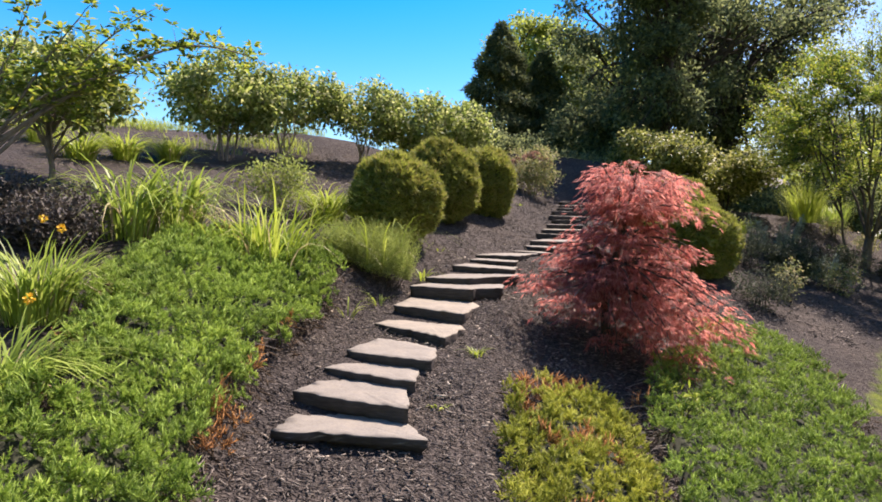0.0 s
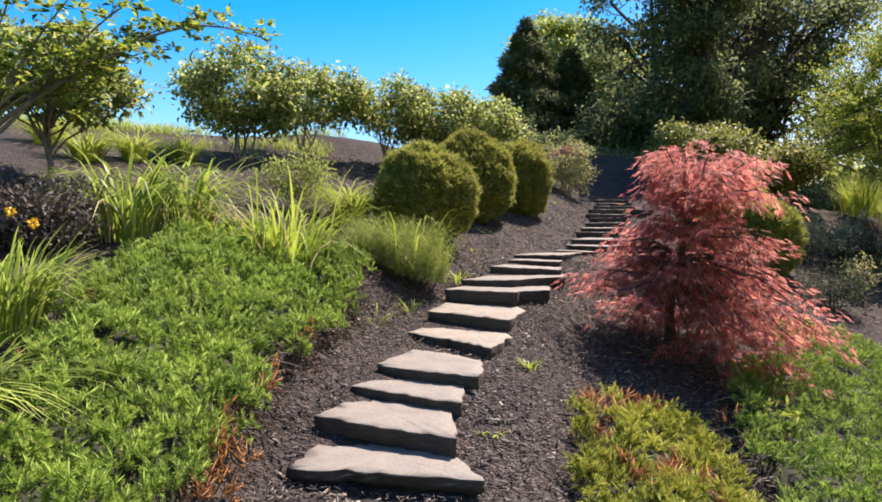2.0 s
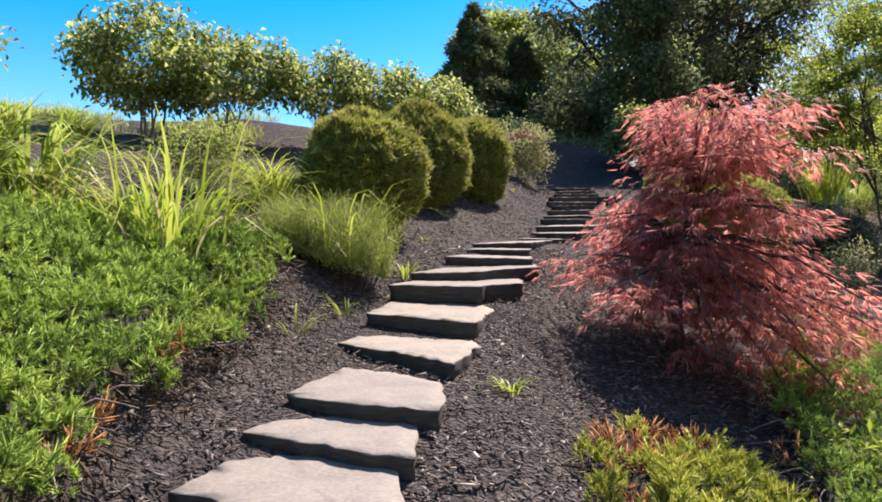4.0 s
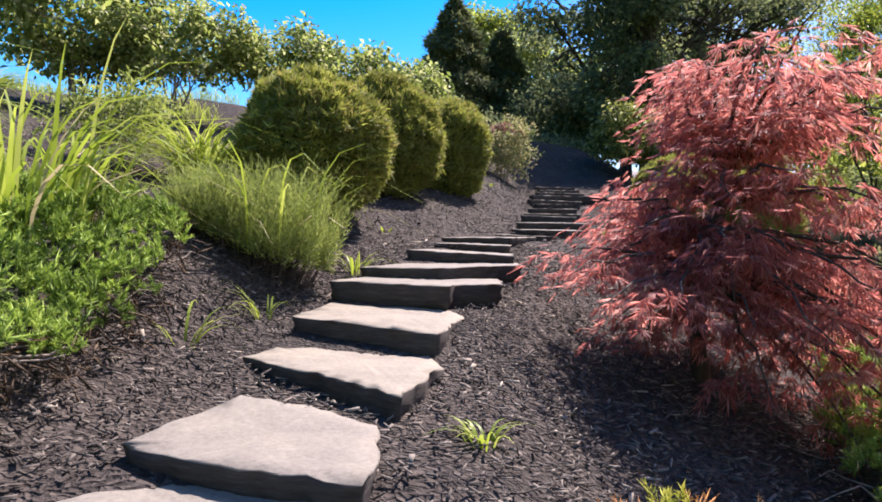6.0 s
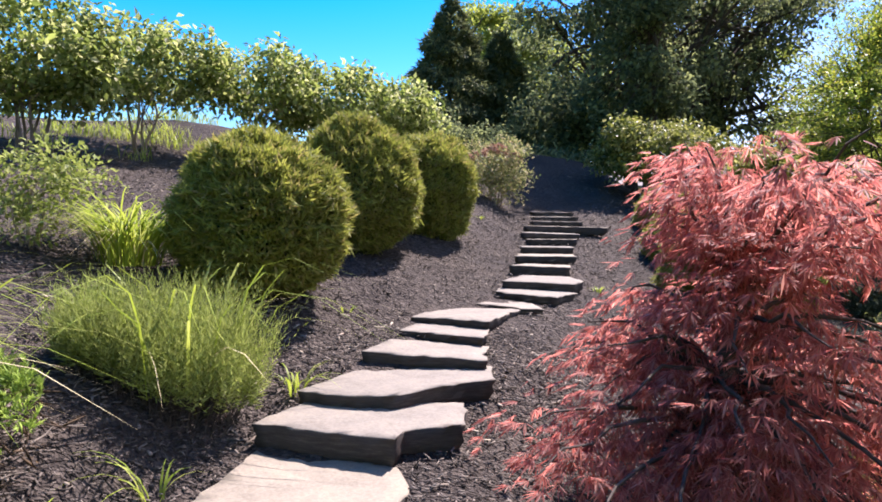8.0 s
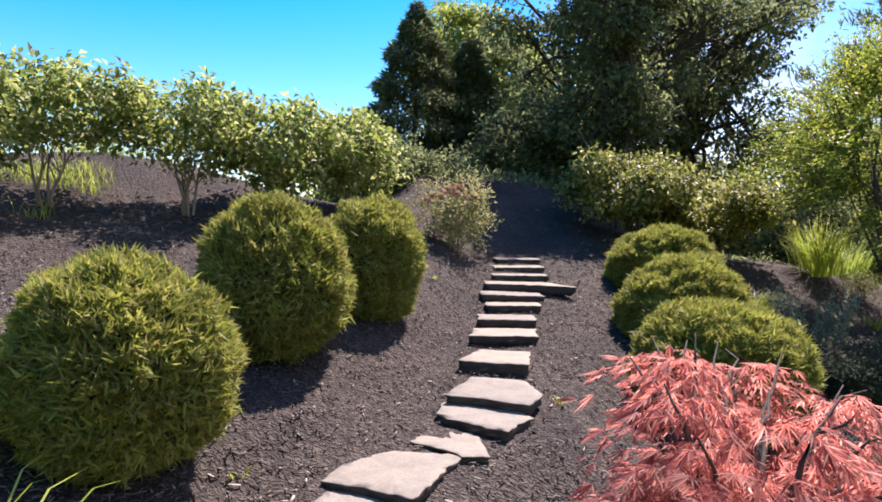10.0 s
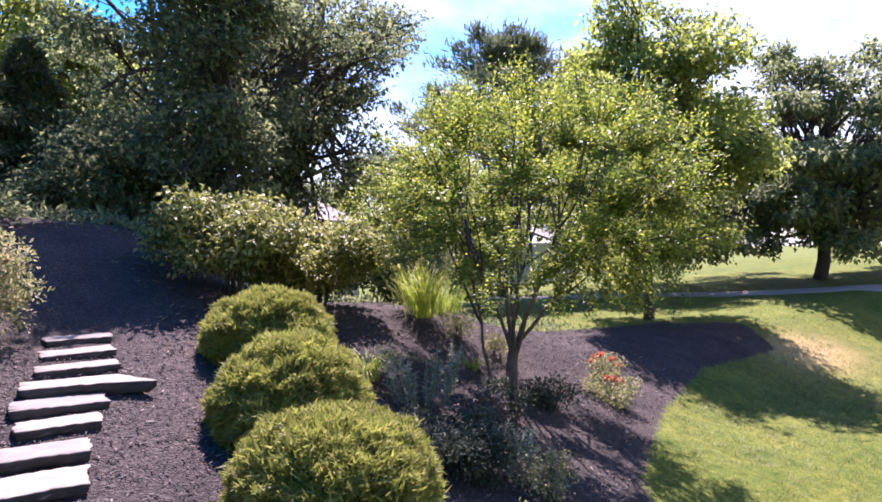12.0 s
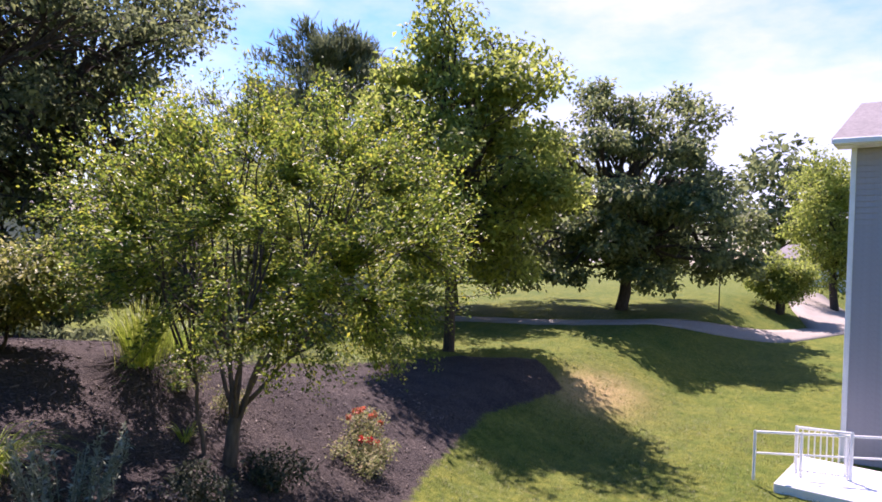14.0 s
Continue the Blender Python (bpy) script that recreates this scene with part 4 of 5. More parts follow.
shrub_tree(7.4, 17.6, 2.6, 1.5, 17, "dense multi-stemmed shrub with pale-edged leaves", 7, 11000, BARK_DARK, 0.22, "broad shrubs below the wood", LEAF_SHRUB, (0.098, 0.052))

# spirea behind the globes
sp = tree("spirea_bush", 2.15, 15.7, "rounded spirea bush with faded pink flower heads", (0, 0, 0.4), 0.012, lobes_of((0, 0, 0.55), (0.62, 0.6, 0.5), 9, 0.5, 21),
          4200, (0.06, 0.028), LEAF_SPIREA, BARK_TAN, "bush", 7, 0.09, 0.5, 0.0, per=14)

# crape myrtle on the slope and the small trees at the left
def crape_myrtle(x, y):
    """A vase of stems that fork upward into many leafy twigs, feathery on top and skirted below."""
    ob = thing("crape_myrtle", up(x, y), "multi-stemmed crape myrtle with a wide open glossy crown", "tree")
    c, R = np.array([0.4, -0.35, 3.15]), np.array([3.1, 3.0, 2.35])
    heads, wood = [], []
    fork = np.array([0.07, -0.03, 0.62])
    for a, r, z, w in ((0.2, 1.25, 2.5, 0.05), (1.1, 0.75, 2.7, 0.045), (2.0, 1.1, 2.5, 0.042), (2.9, 0.6, 2.6, 0.05), (3.9, 1.15, 2.5, 0.042), (4.8, 0.7, 2.6, 0.048), (5.6, 1.3, 2.3, 0.045), (2.5, 0.95, 2.2, 0.04)):
        u = np.array([math.cos(a), math.sin(a), 0])
        foot = fork + u * 0.035 - [0, 0, 0.12 * rng.random()] if z > 2.25 else np.array([-0.24, 0.2, -0.08])
        tip = u * r + [0.25, -0.2, z]
        s = np.linspace(0, 1, 11)[:, None]
        mid = foot * 0.62 + tip * 0.38 + np.array([0, 0, 0.28])
        p = (1 - s) ** 2 * foot + 2 * s * (1 - s) * mid + s ** 2 * tip
        p[1:] += rng.normal(size=(10, 3)) * 0.014
        child("stem", raw_mesh("stem", *tube_arrays(p, 0.82 * w * (1 - 0.62 * s[:, 0]), 8), BARK_MYRTLE, True), ob)
        heads.append(p)
    arr, _ = limb((0, 0, -0.1), fork, 0.115, 0.085, 0, 0.02, 6, 10)
    child("trunk", raw_mesh("trunk", *arr, BARK_MYRTLE, True), ob)
    inner = []
    for i in range(40):
        d = unit(rand_dirs(1) * [1, 1, 0.7] + [0, 0, 0.5])[0]
        e = c + d * R * 0.62
        p = min(heads, key=lambda h: math.hypot(h[-1][0] - e[0], h[-1][1] - e[1]))
        arr, q = limb(p[int(5 + 5.9 * rng.random())], e, 0.022, 0.008, 0.03, 0.05, 8, 5)
        wood.append(arr)
        inner += list(q[4:])
    inner = np.array(inner)
    n, m = 820, 84
    d = rand_dirs(n * 2)
    d = d[d[:, 2] > np.where(d @ np.array([0.35, -0.94, 0]) > -0.1, -0.86, -0.45)][:n]
    n = len(d)
    k = (0.55 + 0.45 * rng.random(n) ** 0.5) * (1 + 0.08 * soft_noise(d, 3.1, 11) + 0.10 * soft_noise(d, 6.3, 2))
    E = c + d * R * k[:, None]
    S = inner[np.argmin(((E[:, None] - inner[None]) ** 2).sum(2), 1)]
    S = E + (S - E) * np.minimum(1, 0.95 / np.maximum(0.1, np.linalg.norm(S - E, axis=1)))[:, None] - [0, 0, 0.18]
    for i in range(n):
        wood.append(tube_arrays([S[i], (S[i] + E[i]) / 2 - [0, 0, 0.04], E[i]], [0.009, 0.006, 0.002], 3))
    child("limb_wood", raw_mesh("limb_wood", *joined(wood), BARK_DARK, True), ob)
    t = 0.15 + 0.87 * (np.arange(m)[None] + rng.random((n, m))) / m
    run = unit(E - S + [0, 0, 0.15])
    lat = unit(np.cross(run, [0, 0, 1.0]) + rng.normal(size=(n, 3)) * 0.2)
    sgn = np.where(np.arange(m) % 2 == 0, 1.0, -1.0)[None, :, None]
    P = S[:, None] + (E - S)[:, None] * t[:, :, None] + rng.normal(size=(n, m, 3)) * 0.06
    ax = unit((run[:, None] * 0.55 + lat[:, None] * sgn * 0.8 + rng.normal(size=(n, m, 3)) * 0.35).reshape(-1, 3))
    face = unit(rng.normal(size=(n * m, 3)) * 0.45 + [0, 0, 1.0])
    s = ((0.7 + 0.6 * rng.random((n, m))) * (1.12 - 0.4 * t)).ravel()
    child("crown", raw_mesh("crown", *leaf_arrays(P.reshape(-1, 3), ax, face, 0.074 * s, 0.038 * s, 0.25), LEAF_MYRTLE), ob)
    return ob


crape_myrtle(9.3, 14.65)
tree("small_tree", -4.5, 7.75, "small forked tree with open leafy crown on a short trunk", (-0.05, 0.05, 0.62), 0.042,
     lobes_of((0.0, 0.1, 1.18), (0.92, 0.85, 0.5), 20, 0.3, 32, 0.7, False), 6000, (0.085, 0.046), LEAF_VIB, BARK_GREY, "tree", 1, 0.1, 0.4, 0.15, per=14)


def overhanging_tree(x, y):
    """A slender tree of long limbs that fan out low, each hung with rosettes of leaves on short twigs."""
    ob = thing("overhanging_tree", up(x, y), "slender tree with long arching leafy limbs over the bed", "tree")
    zero = np.array(up(x, y))
    head = np.array([-4.25, 6.15, 2.3]) - zero
    arr, _ = limb((0, 0, -0.1), head, 0.05, 0.036, 0, 0.02, 7, 9)
    child("trunk", raw_mesh("trunk", *arr, BARK_GREY, True), ob)
    wood, P, N = [], [], []
    # where each limb ends, how far it arches, how thick it is and how much of it is bare
    for tip, arch, w, bare in (((-2.08, 7.49, 3.58), 0.17, 0.026, 0.36), ((-3.1, 7.13, 3.97), 0.05, 0.024, 0.35), ((-3.15, 6.95, 3.3), 0.08, 0.018, 0.4), ((-3.89, 6.39, 3.85), 0.04, 0.02, 0.35),
                               ((-3.5, 6.5, 3.68), 0.05, 0.02, 0.35), ((-3.45, 6.55, 2.95), 0.1, 0.014, 0.45), ((-3.9, 6.0, 3.1), 0.08, 0.016, 0.3), ((-3.1, 6.5, 3.15), 0.12, 0.016, 0.5),
                               ((-4.9, 6.5, 3.6), 0.06, 0.02, 0.3), ((-4.6, 5.4, 3.5), 0.06, 0.02, 0.3), ((-2.75, 7.3, 3.75), 0.12, 0.016, 0.5)):
        arr, p = limb(head - [0, 0, 0.25 * rng.random()], np.array(tip) - zero, w, 0.005, arch, 0.02, 15, 6)
        wood.append(arr)
        n = int(4 + 9 * np.linalg.norm(p[-1] - p[0]))
        for i in range(n):
            t = bare + (1 - bare) * (i + rng.random()) / n
            st = p[min(14, int(t * 14.5))]
            e = st + unit((p[-1] - p[0])[None])[0] * 0.12 * rng.random() + rng.normal(size=3) * [0.15, 0.15, 0.07] * (1.15 - 0.5 * t)
            wood.append(tube_arrays([st, (st + e) / 2 + [0, 0, 0.015], e], [0.004, 0.003, 0.0015], 3))
            m = 11
            d = unit(np.concatenate([rng.normal(size=(m, 2)), 0.25 + 0.3 * rng.normal(size=(m, 1))], 1))
            P.append(e + d * 0.015)
            N.append(d)
    child("limb_wood", raw_mesh("limb_wood", *joined(wood), BARK_GREY, True), ob)
    P, N = np.concatenate(P), np.concatenate(N)
    s = 0.6 + 0.6 * rng.random(len(P))
    face = unit(rng.normal(size=P.shape) * 0.35 + [0, 0, 1.0])
    child("crown", raw_mesh("crown", *leaf_arrays(P, N, face, 0.094 * s, 0.043 * s, 0.25), LEAF_MYRTLE), ob)
    return ob


overhanging_tree(-4.75, 5.75)

# grass clumps
clump("iris_clump", -3.0, 6.5, 165, 1.08, 0.028, BLADE_GREEN, "tall green sword-leaved clump in bark mulch", "ornamental grass", (0.3, 1.1), 0.25, 0.14, "sword-leaved clumps", 3.2)
clump("iris_clump", -2.74, 7.1, 165, 1.02, 0.028, BLADE_GREEN, "tall green sword-leaved clump in bark mulch", "ornamental grass", (0.3, 1.1), 0.25, 0.14, "sword-leaved clumps", 3.2)
clump("iris_clump", -1.7, 6.6, 190, 1.0, 0.02, BLADE_YELLOW, "yellow-green arching clump rising from juniper", "ornamental grass", (0.2, 1.05), 0.42, 0.12, "sword-leaved clumps", 3.4)
clump("grass_tuft", -0.72, 7.78, 46, 0.98, 0.013, BLADE_YELLOW, "long arching yellow-green blades above a soft mound", "ornamental grass", (0.55, 1.15), 0.32, 0.15, "", 4.0)
clump("fountain_grass", -1.55, 9.2, 420, 0.85, 0.014, BLADE_YELLOW, "drooping striped grass mound on bark mulch", "ornamental grass", (0.65, 1.0), 0.2, 0.1)
lily = clump("daylily", -2.62, 4.4, 340, 0.72, 0.016, BLADE_GREEN, "daylily clump with narrow arching leaves", "daylily", (0.2, 0.8), 0.2, 0.08)
day = clump("daylily", -2.22, 3.4, 300, 0.62, 0.016, BLADE_GREEN, "daylily clump with a yellow bloom", "daylily", (0.3, 0.9), 0.18, 0.08)
for i, (x, y) in enumerate(((-5.15, 9.65), (-4.9, 10.45), (-4.5, 11.2), (-6.2, 10.4))):
    clump("grass_tuft", x, y, 300, 0.66, 0.016, BLADE_YELLOW, "yellow-green grass tuft on the upper slope", "ornamental grass", (0.45, 1.0), 0.16, 0.05, "grass tufts on the upper slope")
clump("fountain_grass", 9.2, 16.9, 420, 1.25, 0.014, BLADE_YELLOW, "tall bright green fountain grass", "ornamental grass", (0.05, 0.5), 0.3, 0.0)
clump("fountain_grass", 10.3, 17.6, 260, 0.9, 0.014, BLADE_GREEN, "green fountain grass", "ornamental grass", (0.1, 0.6), 0.3, 0.0)

# ---- distance ----
def conifer(name, x, y, h, w, label, mat, seed, n=9000, leaf=(0.3, 0.09), bare=0.04):
    """A spire of drooping tiers."""
    ob = thing(name, up(x, y), label, "tree")
    v, f = tube_arrays([[0, 0, -0.1], [0, 0, h * 0.5], [0, 0, h]], [h * 0.018, h * 0.01, 0.01])
    child("trunk", raw_mesh("trunk", v, f, BARK_DARK), ob)
    t = rng.random(n) ** 0.62
    z = h * (1 - t) * (1 - bare) + h * bare
    a = rng.random(n) * 2 * np.pi
    tier = 0.82 + 0.18 * np.sin(z * 7.0 + a * 2) + 0.16 * soft_noise(np.stack([np.cos(a) * 2, np.sin(a) * 2, z], 1), 1.7, seed)
    r = w / 2 * (t ** 0.85) * tier * (0.45 + 0.55 * rng.random(n) ** 0.5)
    d = np.stack([np.cos(a), np.sin(a), 0 * a], 1)
    P = d * r[:, None]
    P[:, 2] = z - 0.25 * r
    child("crown", leaf_mesh("crown", P, d, leaf[0], leaf[1], mat, 0.15, 0.6), ob)
    return ob


def ragged(center, radii, k, size, seed, flat=0.5):
    """Boughs of uneven size and reach, level and layered, with gaps between."""
    r = np.random.default_rng(seed)
    c, R = np.asarray(center, float), np.asarray(radii, float)
    out = []
    for i in range(k):
        z = 1 - 1.9 * (i + 0.5) / k
        a = i * 2.39996 + r.random() * 1.2
        d = np.array([math.cos(a) * math.sqrt(1 - z * z), math.sin(a) * math.sqrt(1 - z * z), z])
        s = size * (0.5 + 1.0 * r.random()) * R.mean()
        out.append((c + d * R * (0.2 + 0.8 * r.random() ** 0.55), np.array([s * 1.25, s * 1.25, s * flat])))
    return out


conifer("spruce", 2.2, 26.0, 7.0, 7.0, "dark spruce behind the slope", LEAF_CONIFER, 1, 30000, (0.22, 0.06))
conifer("spruce", 3.9, 26.4, 6.0, 6.0, "dark spruce standing behind another", LEAF_CONIFER, 2, 24000, (0.22, 0.06))
tree("understory_tree", 1.3, 20.0, "low dark leafy growth on the crest before the spruces", (0, 0, 0.4), 0.05, ragged((0, 0, 0.55), (1.3, 0.9, 0.75), 20, 0.32, 66, 0.7), 9000, (0.1, 0.056), LEAF_DARK, BARK_DARK, "tree", 3, 0.16, 0.3, per=30)
tree("light_tree", 6.2, 46.0, "pale green tree far above the spruces", (0, 0, 9), 0.3, ragged((0, 0, 11.2), (3.3, 3.2, 4.6), 46, 0.2, 44, 0.6), 20000, (0.26, 0.15), LEAF_LIGHT, BARK_DARK, "tree", 1, 0.42, 0.3, per=40)
tree("light_tree", 10.6, 46.0, "pale green tree far behind the wood", (0, 0, 8), 0.3, ragged((0, 0, 10), (4.0, 4, 4.5), 40, 0.22, 45, 0.6), 14000, (0.26, 0.15), LEAF_LIGHT, BARK_DARK, "tree", 1, 0.42, 0.3, per=40)
tree("dark_shade_tree", 7.1, 22.0, "tall slender dark shade tree at the edge of the wood", (0.1, 0, 7.0), 0.11, ragged((0, 0, 7.6), (1.5, 1.4, 2.6), 30, 0.3, 41, 0.5) + ragged((0, 0, 3.4), (1.4, 1.2, 2.2), 18, 0.3, 65, 0.6), 25700, (0.152, 0.088), LEAF_DARK, BARK_DARK, "tree", 1, 0.28, 0.2, 0.2, per=48)
tree("understory_tree", 4.4, 24.0, "dark dense understory tree in the shade of the wood", (0, 0, 0.9), 0.1, ragged((0.4, 0, 0.9), (1.9, 1.5, 1.1), 30, 0.26, 64, 0.6), 13000, (0.128, 0.072), LEAF_DARK, BARK_DARK, "tree", 3, 0.25, 0.3, per=48)
tree("dark_shade_tree", 9.4, 27.6, "huge dark shade tree with low boughs", (0.1, 0, 8.0), 0.3, ragged((0, 0, 7.2), (4.6, 4.4, 6.8), 74, 0.15, 63, 0.45), 24900, (0.184, 0.104), LEAF_DARK, BARK_DARK, "tree", 1, 0.34, 0.2, 0.2, per=48)
tree("dark_shade_tree", 12.6, 28.8, "huge dark shade tree with a long bough over the lawn", (0, 0, 8.0), 0.3, ragged((0, 0, 7.2), (3.5, 4.2, 6.6), 56, 0.17, 46, 0.45) + ragged((3.8, 0, 11.0), (1.4, 1.3, 0.8), 6, 0.5, 61, 0.6), 18500, (0.2, 0.112), LEAF_DARK, BARK_DARK, "tree", 1, 0.34, 0.2, 0.2, per=48)
tree("understory_tree", 5.6, 24.2, "dark understory tree in the shade of the wood", (0, 0, 1.6), 0.1, lobes_of((0, 0, 2.0), (2.0, 1.6, 1.6), 12, 0.42, 47), 12900, (0.128, 0.072), LEAF_DARK, BARK_DARK, "tree", 3, 0.25, 0.4, per=48)
tree("understory_tree", 10.2, 24.0, "dark low understory tree in the shade of the wood", (0, 0, 0.9), 0.08, ragged((0, 0, 1.1), (2.2, 1.5, 0.9), 16, 0.36, 48, 0.7), 10000, (0.128, 0.072), LEAF_DARK, BARK_DARK, "tree", 3, 0.25, 0.4, per=48)
tree("understory_tree", 14.4, 24.8, "dark understory tree in the shade of the wood", (0, 0, 1.5), 0.1, lobes_of((0, 0, 1.8), (2.2, 1.6, 1.4), 12, 0.42, 49), 12900, (0.128, 0.072), LEAF_DARK, BARK_DARK, "tree", 3, 0.25, 0.4, per=48)
tree("understory_tree", 1.0, 24.5, "dark understory tree in the shade of the wood", (0, 0, 1.2), 0.1, lobes_of((0, 0, 1.5), (1.8, 1.6, 1.2), 12, 0.42, 50), 11400, (0.128, 0.072), LEAF_DARK, BARK_DARK, "tree", 3, 0.25, 0.4, per=48)
tree("shade_tree", 21.4, 20.3, "tall green shade tree at the edge of the lawn", (0, 0, 6.5), 0.2, ragged((0, 0, 5.9), (3.9, 3.9, 4.0), 54, 0.19, 42, 0.55) + ragged((0.1, 0, 9.4), (2.2, 2.2, 2.4), 20, 0.22, 52, 0.7),
     37000, (0.2, 0.119), LEAF_LIGHT, BARK_DARK, "tree", 1, 0.32, 0.2, 0.2, per=48)
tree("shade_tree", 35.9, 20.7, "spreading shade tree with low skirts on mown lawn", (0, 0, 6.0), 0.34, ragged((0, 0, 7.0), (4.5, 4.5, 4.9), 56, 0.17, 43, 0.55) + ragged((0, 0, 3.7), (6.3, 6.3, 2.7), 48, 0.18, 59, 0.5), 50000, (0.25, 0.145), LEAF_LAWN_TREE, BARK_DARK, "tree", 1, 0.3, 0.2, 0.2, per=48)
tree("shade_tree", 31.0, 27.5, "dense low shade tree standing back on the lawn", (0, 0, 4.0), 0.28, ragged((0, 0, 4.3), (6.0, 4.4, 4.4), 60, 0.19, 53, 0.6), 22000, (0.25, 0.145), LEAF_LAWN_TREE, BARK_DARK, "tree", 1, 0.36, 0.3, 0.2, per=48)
tree("shade_tree", 18.0, 28.5, "low shade tree at the end of the wood", (0, 0, 3.2), 0.22, ragged((0, 0, 3.4), (3.4, 3.4, 3.0), 40, 0.22, 54, 0.6), 21400, (0.2, 0.12), LEAF_LIGHT, BARK_DARK, "tree", 1, 0.36, 0.3, 0.2, per=48)
tree("shade_tree", 56.0, 14.2, "sunlit tree beside the neighbouring drive", (0, 0, 5), 0.28, lobes_of((0, 0, 6.2), (3.6, 3.6, 5.0), 22, 0.34, 55, 0.9), 22900, (0.218, 0.128), LEAF_LIGHT, BARK_DARK, "tree", 1, 0.45, 0.35, 0.2, per=48)
tree("lawn_bush", 44.5, 15.2, "rounded green bush with a short trunk on the lawn", (0, 0, 1.3), 0.22, lobes_of((0, 0, 1.9), (1.7, 1.7, 1.2), 12, 0.45, 56), 15400, (0.16, 0.096), LEAF_LIGHT, BARK_DARK, "bush", 2, 0.25, 0.35, per=48, spread_base=0.25)


def pine(x, y, h, label):
    """An open-topped pine: whorls of level boughs that end in brushes of needles."""
    ob = thing("pine", up(x, y), label, "tree")
    wood = [tube_arrays([[0, 0, -0.2], [0.1, 0, h * 0.5], [0, 0.1, h]], [0.32, 0.2, 0.04], 8)]
    P, N = [], []
    for i in range(95):
        t = 0.3 + 0.68 * rng.random()
        a = rng.random() * 2 * np.pi
        L = ((1.05 - t) * h * 0.42 + 0.7) * (1.25 + 0.5 * rng.random())
        st = np.array([0, 0, h * t])
        e = st + np.array([math.cos(a) * L, math.sin(a) * L, 0.25 * L + 0.2])
        arr, p = limb(st, e, 0.05, 0.015, -0.05, 0.06, 6, 5)
        wood.append(arr)
        for q in p[2:]:
            m = 80
            P.append(q + rng.normal(size=(m, 3)) * [0.34, 0.34, 0.2])
            N.append(np.repeat(unit(np.array([[math.cos(a), math.sin(a), 0.9]])), m, 0))
    child("trunk", raw_mesh("trunk", *joined(wood), BARK_DARK, True), ob)
    child("crown", leaf_mesh("crown", np.concatenate(P), np.concatenate(N), 0.5, 0.085, LEAF_PINE, -0.3, 0.7), ob)
    return ob


pine(27.5, 34.0, 14.0, "tall blue-green pine above the other trees")

# a far belt of woods that closes the view
for i in range(26):
    a = radians(-70 + i * 8.2 + 3 * rng.random())
    d = 88 + 30 * rng.random()
    x, y = d * math.sin(a), 8 + d * math.cos(a)
    R = 6 + 3 * rng.random()
    if x < -8 and y > 40:
        continue
    tree("far_tree", x, y, "tree in the far belt of woods", (0, 0, R * 0.8), 0.3, lobes_of((0, 0, R), (R * 0.8, R * 0.8, R * 0.9), 10, 0.45, 70 + i), 2600, (0.9, 0.6), LEAF_LIGHT if i % 3 else LEAF_DARK, BARK_DARK, "tree", 1, 1.0, 0.4, 0.2, "far belt of woods", per=20)

# ---- paving ----
ASPHALT = plain_mat("grey_worn_asphalt", (0.27, 0.24, 0.195), 0.9, 14, 0.2, 0.2, 0, 0.4)


def strip(name, line, widths, mat, label, lift=0.02):
    """A paved strip that follows the ground, with a low raised edge."""
    line = np.asarray(line, float)
    s = np.linspace(0, len(line) - 1, len(line) * 10)
    cx, cy = np.interp(s, np.arange(len(line)), line[:, 0]), np.interp(s, np.arange(len(line)), line[:, 1])
    for _ in range(6):
        cx[1:-1], cy[1:-1] = (cx[:-2] + cx[2:]) / 2, (cy[:-2] + cy[2:]) / 2
    w = np.interp(s, np.arange(len(line)), widths)
    d = unit(np.gradient(np.stack([cx, cy], 1), axis=0))
    n = np.stack([-d[:, 1], d[:, 0]], 1)
    rows = []
    for k, dz in ((-0.5, -0.1), (-0.5, lift), (-0.25, lift + 0.02), (0.0, lift + 0.03), (0.25, lift + 0.02), (0.5, lift), (0.5, -0.1)):
        px, py = cx + n[:, 0] * w * k, cy + n[:, 1] * w * k
        rows.append(np.stack([px, py, height(px, py) + dz], 1))
    V = np.stack(rows, 1)
    m, k = V.shape[:2]
    i, j = np.meshgrid(np.arange(m - 1), np.arange(k - 1), indexing="ij")
    a = (i * k + j).ravel()
    ob = new(name, raw_mesh(name, V.reshape(-1, 3), np.stack([a, a + k, a + k + 1, a + 1], 1), mat))
    return tagged(ob, label, "path", kind="structure")


strip("pavement", [(26, 34), (28.6, 27), (30.6, 21.5), (33.5, 17.6), (38.5, 14.3), (45, 11.6), (60, 7)], [1.3, 1.3, 1.2, 1.2, 1.5, 2.2, 3.0], ASPHALT, "narrow grey paved path across the lawn", 0.03)
strip("driveway", [(43, 12.4), (48, 13.2), (54, 14.6), (64, 18.5)], [2.2, 4.0, 4.5, 4.5], ASPHALT, "grey asphalt drive to a far garage", 0.05)

# ---- buildings ----
SIDING = plain_mat("grey_vinyl_siding", (0.34, 0.32, 0.33), 0.55, 20, 0.05, 0.3, 0, 0.05)
TRIM_WHITE = plain_mat("white_painted_trim", (0.78, 0.78, 0.77), 0.5, 20, 0.04, 0.3, 0, 0.05)
SHINGLE = plain_mat("grey_brown_shingle", (0.20, 0.18, 0.17), 0.9, 9, 0.25, 0.2, 0, 0.4)
WALL_PALE = plain_mat("pale_house_wall", (0.62, 0.60, 0.56), 0.8, 6, 0.06, 0.2, 0, 0.1)
GLASS = plain_mat("dark_window_glass", (0.03, 0.035, 0.04), 0.08, 3, 0.1, 0.6, 0, 0.0)


